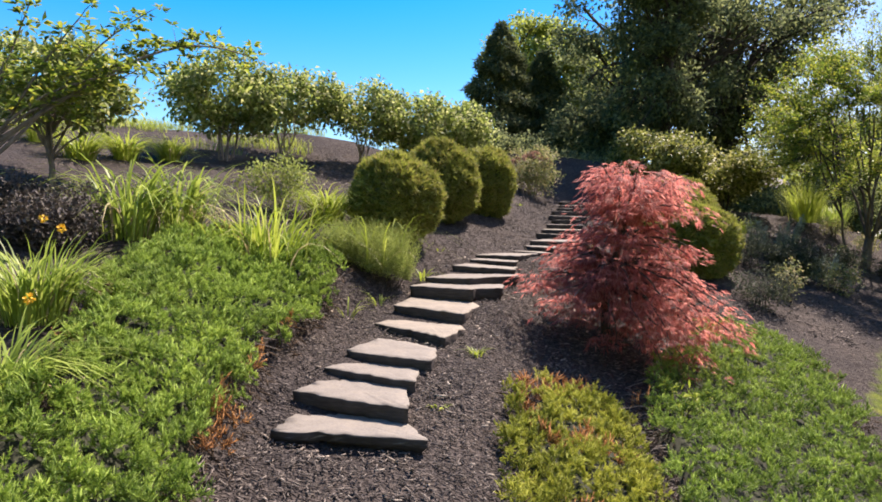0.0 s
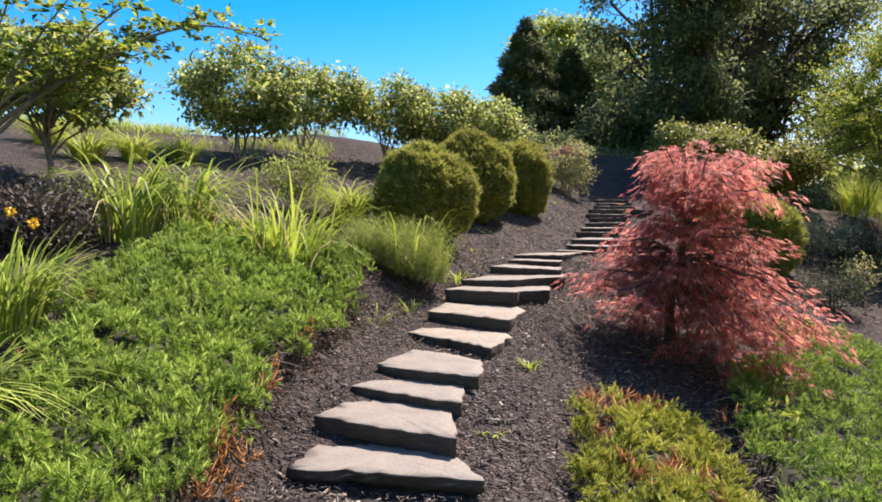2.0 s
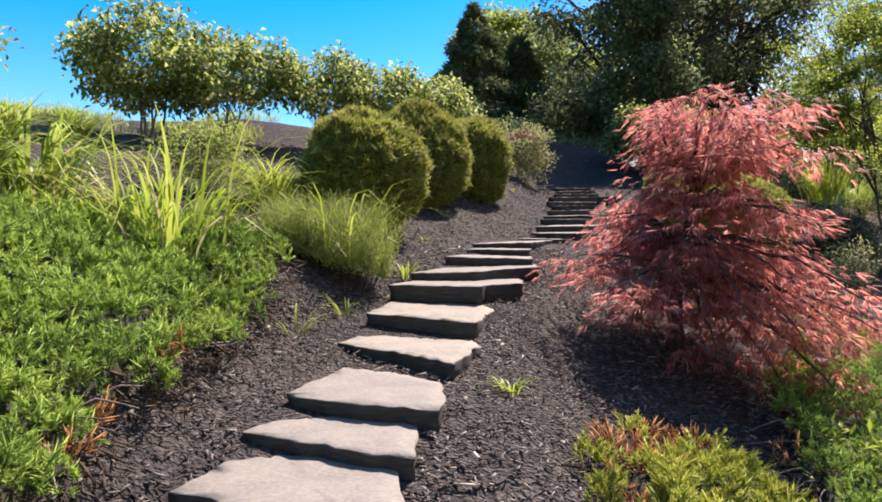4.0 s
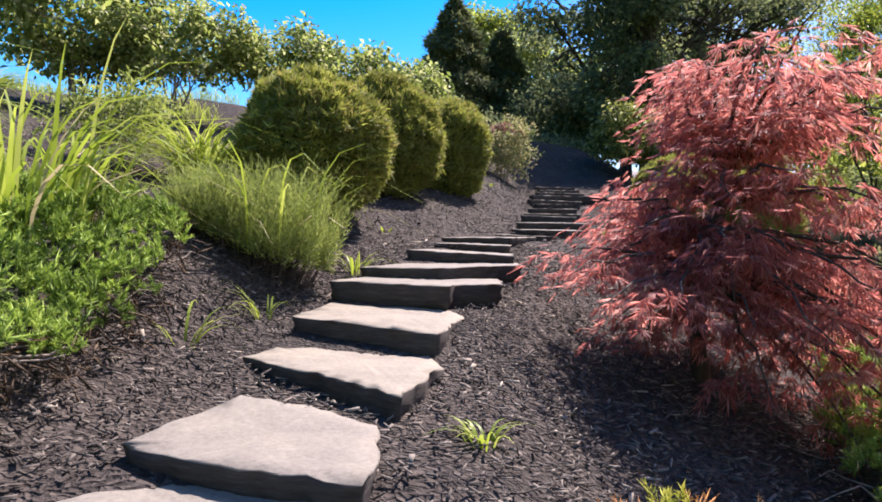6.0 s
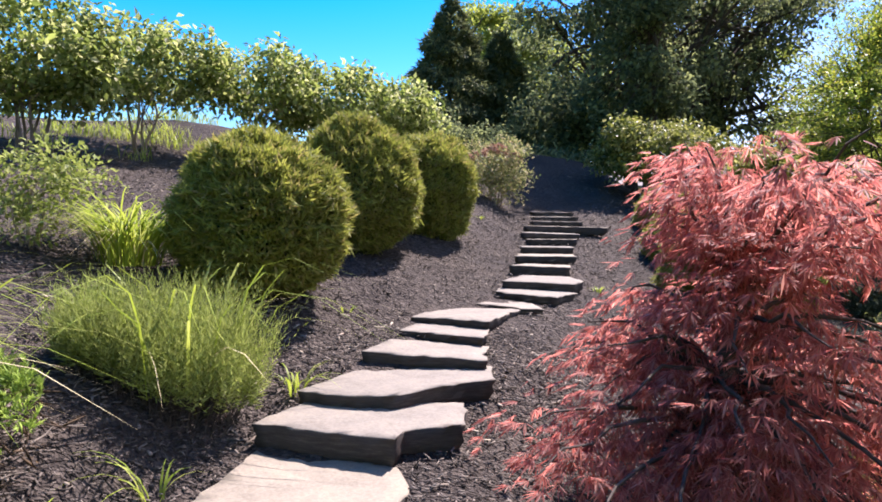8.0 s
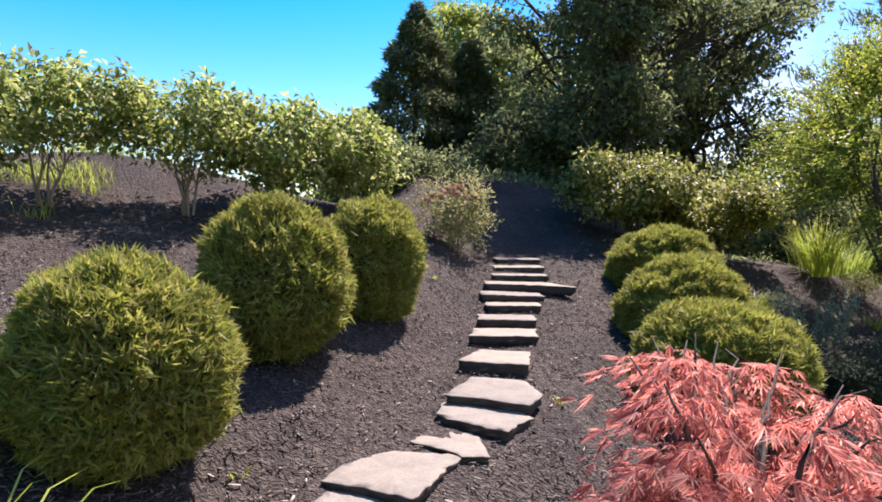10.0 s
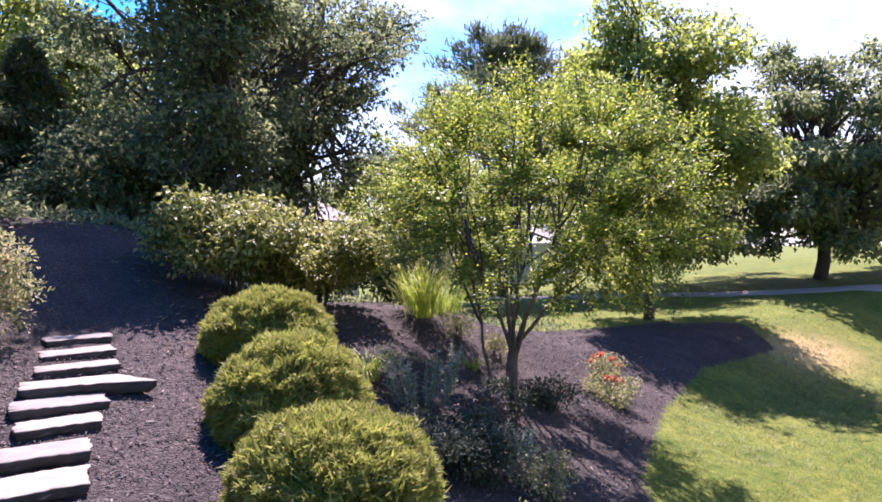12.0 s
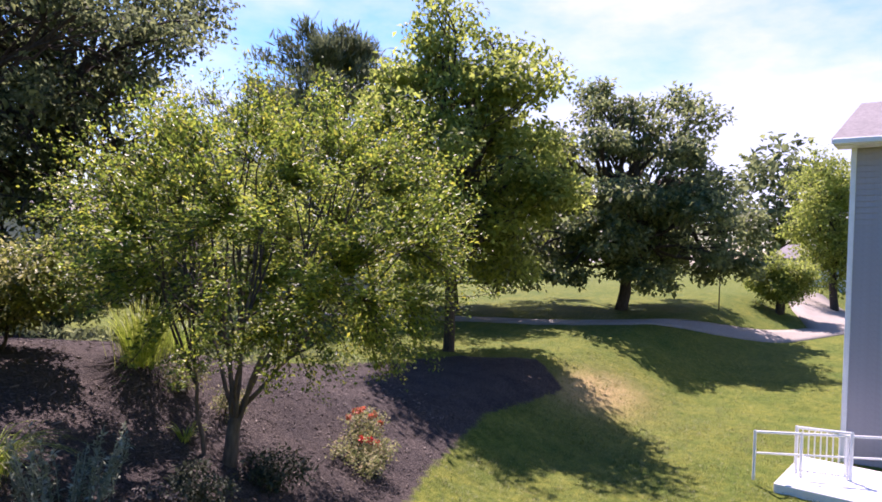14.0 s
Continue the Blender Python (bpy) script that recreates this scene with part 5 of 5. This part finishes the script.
def box(bm, lo, hi, bevel=0.0):
    r = bmesh.ops.create_cube(bm, size=1.0)
    for v in r["verts"]:
        v.co = Vector([lo[k] + (hi[k] - lo[k]) * (v.co[k] + 0.5) for k in range(3)])
    if bevel:
        ed = list({e for v in r["verts"] for e in v.link_edges})
        bmesh.ops.bevel(bm, geom=ed, offset=bevel, segments=1, affect="EDGES")
    return bm


def boxed(name, lo, hi, mat, parent, bevel=0.0, label=""):
    return part(name, box(bmesh.new(), lo, hi, bevel), mat, parent, label)


def sided_house():
    """The end of a two-storey house with lapped siding, a corner board, an eave with its gutter and a shingled roof."""
    x0, y1, z0, ze = 21.95, 9.1, -0.5, 7.15
    ob = thing("house", (x0, y1, z0), "two-storey house with grey lapped siding and white trim", "house")
    wall = boxed("wall", (0.02, -9.0, 0), (8.0, -0.02, ze - z0), SIDING, ob, 0, "grey lapped siding")
    n = 56
    lap = (ze - z0) / n
    me = None
    for i in range(n):
        if me is None:
            bm = bmesh.new()
            box(bm, (-0.03, -9.0, 0), (0.02, -0.06, lap))
            for v in bm.verts:
                if v.co.z > lap * 0.5 and v.co.x < 0:
                    v.co.x = -0.004
            me = bpy.data.meshes.new("siding_board")
            bm.to_mesh(me)
            bm.free()
            me.materials.append(SIDING)
        s = new("siding_board", me)
        s.parent, s.location = wall, (0, 0, i * lap)
    boxed("corner_board", (-0.045, -0.08, 0), (0.09, 0.03, ze - z0), TRIM_WHITE, ob, 0.006, "white corner board")
    boxed("soffit", (-0.5, -9.3, ze - z0), (0.1, 0.32, ze - z0 + 0.05), TRIM_WHITE, ob, 0.004)
    boxed("gutter", (-0.62, -9.3, ze - z0 + 0.02), (-0.5, 0.34, ze - z0 + 0.16), TRIM_WHITE, ob, 0.02, "white gutter")
    bm = bmesh.new()
    prof = [(-0.56, ze - z0 + 0.17), (4.0, ze - z0 + 1.9), (8.6, ze - z0 + 0.17), (8.6, ze - z0 + 0.05), (4.0, ze - z0 + 1.76), (-0.56, ze - z0 + 0.05)]
    a = [bm.verts.new((px, 0.36, pz)) for px, pz in prof]
    b = [bm.verts.new((px, -9.4, pz)) for px, pz in prof]
    bm.faces.new(a)
    bm.faces.new(b[::-1])
    for i in range(6):
        bm.faces.new((a[i], b[i], b[(i + 1) % 6], a[(i + 1) % 6]))
    bmesh.ops.recalc_face_normals(bm, faces=bm.faces)
    part("roof", bm, SHINGLE, ob, "grey-brown shingle roof")
    bm = bmesh.new()
    g = [bm.verts.new(p) for p in ((0.02, -0.02, ze - z0), (8.0, -0.02, ze - z0), (4.0, -0.02, ze - z0 + 1.72))]
    h = [bm.verts.new((v.co.x, v.co.y - 0.15, v.co.z)) for v in g]
    bm.faces.new(g)
    bm.faces.new(h[::-1])
    for i in range(3):
        bm.faces.new((g[i], h[i], h[(i + 1) % 3], g[(i + 1) % 3]))
    part("gable", bm, SIDING, ob)
    return ob


sided_house()


def stair_rail():
    """A white picket railing round a landing, with a sloping top rail."""
    zt = 1.0
    ob = thing("deck_railing", (19.5, 9.5, zt - 1.0), "white picket railing beside a pale landing", "railing")

    def bar(name, a, b, r):
        v, f = tube_arrays([a, (np.array(a) + b) / 2, b], [r, r, r], 6)
        return child(name, raw_mesh(name, v, f, TRIM_WHITE), ob)
    runs = [((0.05, 0.1), (0.35, -0.85)), ((-1.05, 0.75), (0.0, 0.1))]
    for (ax, ay), (bx, by) in runs[:1]:
        bar("top_rail", (ax, ay, 1.0), (bx, by, 1.0), 0.03)
        bar("bottom_rail", (ax, ay, 0.12), (bx, by, 0.12), 0.022)
        for i in range(10):
            t = i / 9
            x, y = ax + (bx - ax) * t, ay + (by - ay) * t
            bar("picket" if 0 < i < 9 else "post", (x, y, 0.0), (x, y, 1.03), 0.013 if 0 < i < 9 else 0.035)
    bar("hand_rail", (-0.75, 0.72, 0.93), (0.95, -1.55, 0.93), 0.028)
    bar("hand_rail", (-0.75, 0.72, 0.5), (0.95, -1.55, 0.5), 0.02)
    for t in (0.0, 0.33, 0.66, 1.0):
        bar("post", (-0.75 + 1.7 * t, 0.72 - 2.27 * t, -0.05), (-0.75 + 1.7 * t, 0.72 - 2.27 * t, 0.96), 0.03)
    boxed("landing", (-0.95, -1.9, -0.3), (1.6, 0.3, 0.04), TRIM_WHITE, ob, 0.02, "pale landing slab")
    return ob


stair_rail()


def far_house(x, y, yaw, w, d, h, label, wall_mat, pitch=1.6, openings=3):
    ob = thing("far_house", up(x, y, -0.3), label, "house")
    ob.rotation_euler = (0, 0, radians(yaw))
    wall = boxed("wall", (-w / 2, -d / 2, 0), (w / 2, d / 2, h), wall_mat, ob)
    bm = bmesh.new()
    prof = [(-d / 2 - 0.4, h - 0.05), (0, h + pitch), (d / 2 + 0.4, h - 0.05), (d / 2 + 0.4, h + 0.1), (0, h + pitch + 0.16), (-d / 2 - 0.4, h + 0.1)]
    a = [bm.verts.new((-w / 2 - 0.4, py, pz)) for py, pz in prof]
    b = [bm.verts.new((w / 2 + 0.4, py, pz)) for py, pz in prof]
    bm.faces.new(a)
    bm.faces.new(b[::-1])
    for i in range(6):
        bm.faces.new((a[i], b[i], b[(i + 1) % 6], a[(i + 1) % 6]))
    bmesh.ops.recalc_face_normals(bm, faces=bm.faces)
    part("roof", bm, SHINGLE, ob)
    for i in range(openings):
        cx = -w / 2 + w * (i + 0.7) / (openings + 0.4)
        win = boxed("window", (cx - 0.55, -d / 2 - 0.06, h * 0.35), (cx + 0.55, -d / 2 + 0.05, h * 0.8), TRIM_WHITE, ob, 0.01)
        boxed("pane", (cx - 0.46, -d / 2 - 0.075, h * 0.38), (cx + 0.46, -d / 2 - 0.055, h * 0.77), GLASS, win)
    return ob


far_house(17.0, 46, 20, 13, 8, 5.2, "low pale neighbouring house behind the trees", WALL_PALE)
far_house(38, 44, 35, 13, 8, 3.0, "low pale neighbouring house seen through foliage", WALL_PALE)
far_house(79, 16.5, 75, 11, 7, 3.2, "low white garage at the end of the drive", TRIM_WHITE, 1.4, 2)

# lamp-thin marker post on the lawn
post = thing("lawn_post", up(39.5, 17.0), "thin dark metal post standing in the lawn", "post")
child("pole", raw_mesh("pole", *tube_arrays([[0, 0, -0.1], [0, 0, 1.0], [0, 0, 1.9]], [0.03, 0.03, 0.03], 6), BARK_DARK), post)

# ---- small plants on the slope ----
def bush(name, x, y, w, h, n, leaf, mat, label, seed, category="bush", bark=BARK_DARK, stems=5, group=""):
    return tree(name, x, y, label, (0, 0, h * 0.5), 0.012, lobes_of((0, 0, h * 0.55), (w / 2, w / 2, h * 0.48), 8, 0.48, seed), n, leaf, mat, bark, category, stems, 0.07, 0.45, 0.0, group, 12, spread_base=0.06)


def spiky(name, x, y, n, h, mat, label, r=0.3, category="perennial"):
    """Upright leafy stems."""
    ob = thing(name, up(x, y), label, category)
    a = rng.random(n) * 2 * np.pi
    rr = r * np.sqrt(rng.random(n))
    P = np.stack([np.cos(a) * rr, np.sin(a) * rr, 0 * a], 1)
    lean = unit(np.stack([np.cos(a) * 0.25, np.sin(a) * 0.25, np.ones(n)], 1) + rng.normal(size=(n, 3)) * 0.08)
    H = h * (0.6 + 0.5 * rng.random(n))
    child("stem_tuft", raw_mesh("stem_tuft", *joined([tube_arrays([p, p + d * k * 0.5, p + d * k], [0.006, 0.005, 0.003], 4) for p, d, k in zip(P, lean, H)]), mat), ob)
    m = 46
    t = 0.15 + 0.85 * rng.random((n, m))
    Q = (P[:, None] + lean[:, None] * (H[:, None] * t)[:, :, None]).reshape(-1, 3)
    N = unit(rng.normal(size=Q.shape) + [0, 0, 0.7])
    child("foliage", leaf_mesh("foliage", Q, N, 0.062, 0.02, mat, -0.1, 0.5), ob)
    return ob


spiky("sage_plant", 6.85, 13.75, 38, 0.8, LEAF_SAGE, "silvery sage with upright leafy spikes", 0.4)
spiky("sage_plant", 6.8, 12.35, 60, 0.42, LEAF_SAGE, "low mounded silvery sage on mulch", 0.42)
bush("dark_shrub", 7.35, 13.2, 0.9, 0.42, 1700, (0.06, 0.03), LEAF_PURPLE, "low dark shrub under the crape myrtle", 81)
bush("dark_shrub", 8.2, 13.7, 0.9, 0.42, 1500, (0.06, 0.03), LEAF_BLUE, "low dusky green shrub under the crape myrtle", 82)
bush("dark_shrub", 9.7, 14.1, 0.8, 0.5, 1500, (0.06, 0.03), LEAF_BLUE, "low dusky green shrub beside the trunk", 83)
bush("blue_shrub", 6.35, 12.1, 1.0, 0.6, 4600, (0.06, 0.018), LEAF_BLUE, "mounded blue-grey shrub on mulch", 84)
bush("small_bush", 7.05, 11.75, 0.6, 0.5, 900, (0.05, 0.025), LEAF_SPIREA, "thin pale-leaved bush on the slope", 85)
bush("small_bush", 9.5, 16.2, 0.55, 0.5, 900, (0.05, 0.024), LEAF_SPIREA, "small yellowish bush on the slope", 86)
bush("small_bush", 10.0, 15.7, 0.5, 0.45, 700, (0.05, 0.024), LEAF_SPIREA, "small yellowish bush on the slope", 87)
bush("small_bush", 5.5, 10.6, 0.45, 0.6, 500, (0.05, 0.025), LEAF_SPIREA, "thin pale-leaved bush on the slope", 88)
clump("daylily", 8.9, 15.1, 40, 0.4, 0.016, BLADE_YELLOW, "small yellow-green daylily on mulch", "daylily", (0.4, 0.9), 0.07)
clump("daylily", 6.4, 14.45, 190, 0.8, 0.016, BLADE_YELLOW, "arching daylily beside the globe shrubs", "daylily", (0.6, 1.1), 0.15, 0.1)
ro = bush("rose_bush", 11.75, 14.5, 1.05, 0.42, 1800, (0.055, 0.028), LEAF_SPIREA, "low rose bush with red and orange blooms", 89)
ro2 = bush("rose_bush", 12.35, 15.15, 0.8, 0.6, 1400, (0.055, 0.028), LEAF_SPIREA, "upright rose bush with red and orange blooms", 90)


def blooms(parent, pts, mat, r=0.06, label=""):
    for p in pts:
        d = rand_dirs(26)
        v, f = leaf_arrays(np.asarray(p) + d * 0.01, d, rand_dirs(26), r, r * 0.7, 0.3)
        child("bloom", raw_mesh("bloom", v, f, mat), parent, label)


blooms(ro, [(0.25, 0.1, 0.42), (0.34, 0.2, 0.38), (0.2, 0.25, 0.42), (0.38, 0.05, 0.34)], FLOWER_RED, 0.07, "red rose bloom")
blooms(ro2, [(0.1, 0.1, 0.62), (-0.1, 0.0, 0.64), (0.2, -0.1, 0.55), (0.0, -0.2, 0.56), (0.25, -0.2, 0.4), (-0.2, 0.15, 0.52), (0.05, 0.25, 0.56)], FLOWER_CORAL, 0.065, "coral rose bloom")
blooms(sp, [(0.5 * math.cos(a) * k, 0.5 * math.sin(a) * k, 1.0 - 0.25 * k) for a, k in zip(np.arange(26) * 2.4, np.linspace(0.1, 1, 26))], FLOWER_PINK, 0.06, "faded pink flower head")
bush("heather_bush", -3.35, 5.8, 0.95, 0.36, 5200, (0.05, 0.018), LEAF_PURPLE, "dusky dark heather bush on mulch", 91)
bush("heather_bush", -3.9, 5.95, 0.95, 0.4, 4600, (0.05, 0.018), LEAF_PURPLE, "dusky dark heather bush on mulch", 92)
bush("loose_shrub", -2.25, 9.2, 0.85, 0.75, 2200, (0.05, 0.024), LEAF_LAVENDER, "loose olive shrub on the slope", 93, bark=BARK_TAN)
bush("heather_bush", 4.75, 9.9, 0.9, 0.55, 2200, (0.05, 0.016), LEAF_BLUE, "grey-green heather bush at the bed's edge", 94)
bush("heather_bush", 5.6, 12.2, 1.0, 0.6, 2400, (0.05, 0.016), LEAF_BLUE, "grey-green heather bush at the bed's edge", 95)
blooms(day, [(0.2, -0.05, 0.56)], FLOWER_YELLOW, 0.024, "yellow daylily bloom")
blooms(lily, [(0.1, -0.1, 0.66), (0.17, -0.02, 0.6)], FLOWER_YELLOW, 0.024, "yellow daylily bloom")
for i, (x, y, n, L) in enumerate(((-0.2, 8.05, 22, 0.35), (-0.62, 7.0, 10, 0.4), (-0.86, 6.42, 8, 0.4), (0.32, 5.62, 26, 0.16), (0.0, 4.6, 14, 0.09), (2.4, 10.7, 14, 0.12), (0.0, 9.35, 10, 0.1), (1.65, 13.9, 10, 0.1))):
    clump("weed", x, y, n, L, 0.012, BLADE_YELLOW, "small yellow-green weed in bark mulch", "weed", (0.5, 1.0), 0.05, 0.0, "weeds in the mulch")
bush("fern_sprig", 2.0, 5.45, 0.3, 0.42, 90, (0.07, 0.02), BLADE_YELLOW, "pale weed sprig above the juniper", 96, "weed", BARK_TAN, 2)

# undergrowth at the foot of the wood
n = 4500
x, y = -1 + 18 * rng.random(n), 19.3 + 5 * rng.random(n)
keep = soft_noise(np.stack([x, y, 0 * x], 1), 0.9, 4) > -0.25
x, y = x[keep], y[keep]
P = np.stack([x, y, height(x, y) + 0.02 + 0.16 * rng.random(len(x))], 1)
under_me = leaf_mesh("undergrowth", P, np.tile([[0, 0, 1.0]], (len(P), 1)), 0.22, 0.05, LEAF_DARK, 0, 0.8)
tagged(new("undergrowth", under_me), "dark undergrowth at the foot of the wood", "undergrowth", kind="stuff")

# ---- shredded bark and grass ----
def chips(n, x0, x1, y0, y1, size, name, mat):
    x, y = x0 + (x1 - x0) * rng.random(n), y0 + (y1 - y0) * rng.random(n)
    e = edge_distance(BED, x, y)
    k = e > 0.1
    for slab in SLABS:
        k &= edge_distance(slab, x, y) < -0.012
    x, y = x[k], y[k]
    n = len(x)
    L, W, T = size * (0.5 + rng.random(n)), size * 0.22 * (0.5 + rng.random(n)), size * 0.1 * (0.6 + rng.random(n))
    ax = unit(rng.normal(size=(n, 3)) * [1, 1, 0.28])
    sd = unit(np.cross(ax, [0, 0, 1.0] + 0.25 * rng.normal(size=(n, 3))))
    tp = np.cross(sd, ax)
    c = np.stack([x, y, height(x, y) + 0.012 + 0.012 * rng.random(n)], 1)
    p = np.stack([x, y, 0 * x], 1)
    c[:, 2] += 0.03 * soft_noise(p, 1.7) + 0.018 * soft_noise(p, 5.3, 2.0)
    cs = [(-1, -1, -1), (1, -0.6, -1), (1, 0.6, -1), (-1, 1, -1), (-1, -1, 1), (1, -0.6, 1), (1, 0.6, 1), (-1, 1, 1)]
    V = np.stack([c + ax * (L * a / 2)[:, None] + sd * (W * b / 2)[:, None] + tp * (T * d / 2)[:, None] for a, b, d in cs], 1)
    q = np.array([(4, 5, 6, 7), (0, 1, 5, 4), (1, 2, 6, 5), (2, 3, 7, 6), (3, 0, 4, 7)])
    F = (np.arange(n)[:, None, None] * 8 + q[None]).reshape(-1, 4)
    ob = new(name, raw_mesh(name, V.reshape(-1, 3), F, mat))
    return tagged(ob, "loose pale splinters lying on dark bark mulch" if name == "pale_mulch" else "loose shreds of dark bark mulch", "mulch", kind="stuff")


BARK_CHIP = leaf_mat("shredded_bark", [(0.04, 0.033, 0.029), (0.078, 0.066, 0.058), (0.125, 0.106, 0.092), (0.21, 0.178, 0.15)], 0.0, 0.85, 1.0, 0.15)
chips(24000, -1.6, 2.4, 2.2, 9.0, 0.034, "bark_mulch", BARK_CHIP)
chips(13000, -3.5, 4.2, 8.0, 15.5, 0.045, "bark_mulch", BARK_CHIP)
PALE_CHIP = leaf_mat("pale_wood_shreds", [(0.15, 0.122, 0.098), (0.24, 0.2, 0.165), (0.36, 0.31, 0.25)], 0.0, 0.85, 1.0, 0.15)
chips(900, -2.0, 2.6, 2.2, 9.5, 0.055, "pale_mulch", PALE_CHIP)
chips(450, -3.5, 6.0, 8.5, 16.0, 0.06, "pale_mulch", PALE_CHIP)
chips(4000, 4.0, 16.0, 9.0, 18.5, 0.08, "bark_mulch", BARK_CHIP)


def lawn_blades(n, x0, x1, y0, y1, L, name):
    x, y = x0 + (x1 - x0) * rng.random(n), y0 + (y1 - y0) * rng.random(n)
    e = edge_distance(BED, x, y)
    q = np.stack([x, y, 0 * x], 1)
    k = (e < -0.02 + 0.1 * rng.random(n)) & (rng.random(n) < 0.62 + 0.5 * soft_noise(q, 1.9, 6) + 0.3 * soft_noise(q, 5.0, 1))
    x, y = x[k], y[k]
    n = len(x)
    a = rng.random(n) * 2 * np.pi
    d = np.stack([np.cos(a), np.sin(a), 0 * a], 1)
    v, f = blades(np.stack([x, y, height(x, y)], 1), d, L * (0.5 + rng.random(n)), np.full(n, L * 0.16), 0.3 + 0.5 * rng.random(n), 3)
    return tagged(new(name, raw_mesh(name, v, f, BLADE_LAWN)), "mown lawn grass, yellow-green and patchy", "grass", kind="stuff")


BLADE_LAWN = leaf_mat("lawn_blade", [(0.085, 0.115, 0.018), (0.145, 0.178, 0.03), (0.24, 0.245, 0.06)], 0.35, 0.5, 0.5)
lawn_blades(54000, 5.0, 24.0, 3.5, 17.5, 0.075, "lawn_grass")
lawn_blades(14000, 16.0, 34.0, 10.0, 24.0, 0.09, "lawn_grass")


def crest_grass(n):
    x, y = -11 + 8 * rng.random(n), 13.5 + 4.5 * rng.random(n)
    k = soft_noise(np.stack([x, y, 0 * x], 1), 1.3, 3) > 0.0
    x, y = x[k], y[k]
    n = len(x)
    a = rng.random(n) * 2 * np.pi
    v, f = blades(np.stack([x, y, height(x, y)], 1), np.stack([np.cos(a), np.sin(a), 0 * a], 1), 0.15 + 0.25 * rng.random(n), np.full(n, 0.012), 0.2 + 0.5 * rng.random(n), 4)
    return tagged(new("crest_grass", raw_mesh("crest_grass", v, f, BLADE_YELLOW)), "rough yellow grass along the crest of the hill", "grass", kind="stuff")


crest_grass(9000)


def tussocks(n, x0, x1, y0, y1):
    """Coarser tufts that stand up from the worn bank."""
    x, y = x0 + (x1 - x0) * rng.random(n), y0 + (y1 - y0) * rng.random(n)
    k = (edge_distance(BED, x, y) < -0.25) & (soft_noise(np.stack([x, y, 0 * x], 1), 0.7, 3) > -0.3)
    x, y = x[k], y[k]
    m = 14
    b = np.stack([x, y, height(x, y) - 0.01], 1)[:, None] + rng.normal(size=(len(x), m, 3)) * [0.05, 0.05, 0.0]
    a = rng.random(len(x) * m) * 2 * np.pi
    d = np.stack([np.cos(a), np.sin(a), 0 * a], 1)
    L = 0.11 * (0.5 + rng.random(len(a)))
    me = raw_mesh("lawn_tussocks", *blades(b.reshape(-1, 3), d, L, 0.011 + 0 * L, 0.3 + 0.5 * rng.random(len(a)), 2), BLADE_LAWN)
    tagged(new("lawn_tussocks", me), "coarse grass tufts on the lawn bank", "grass", kind="stuff")


tussocks(3000, 9.0, 26.0, 6.0, 17.5)
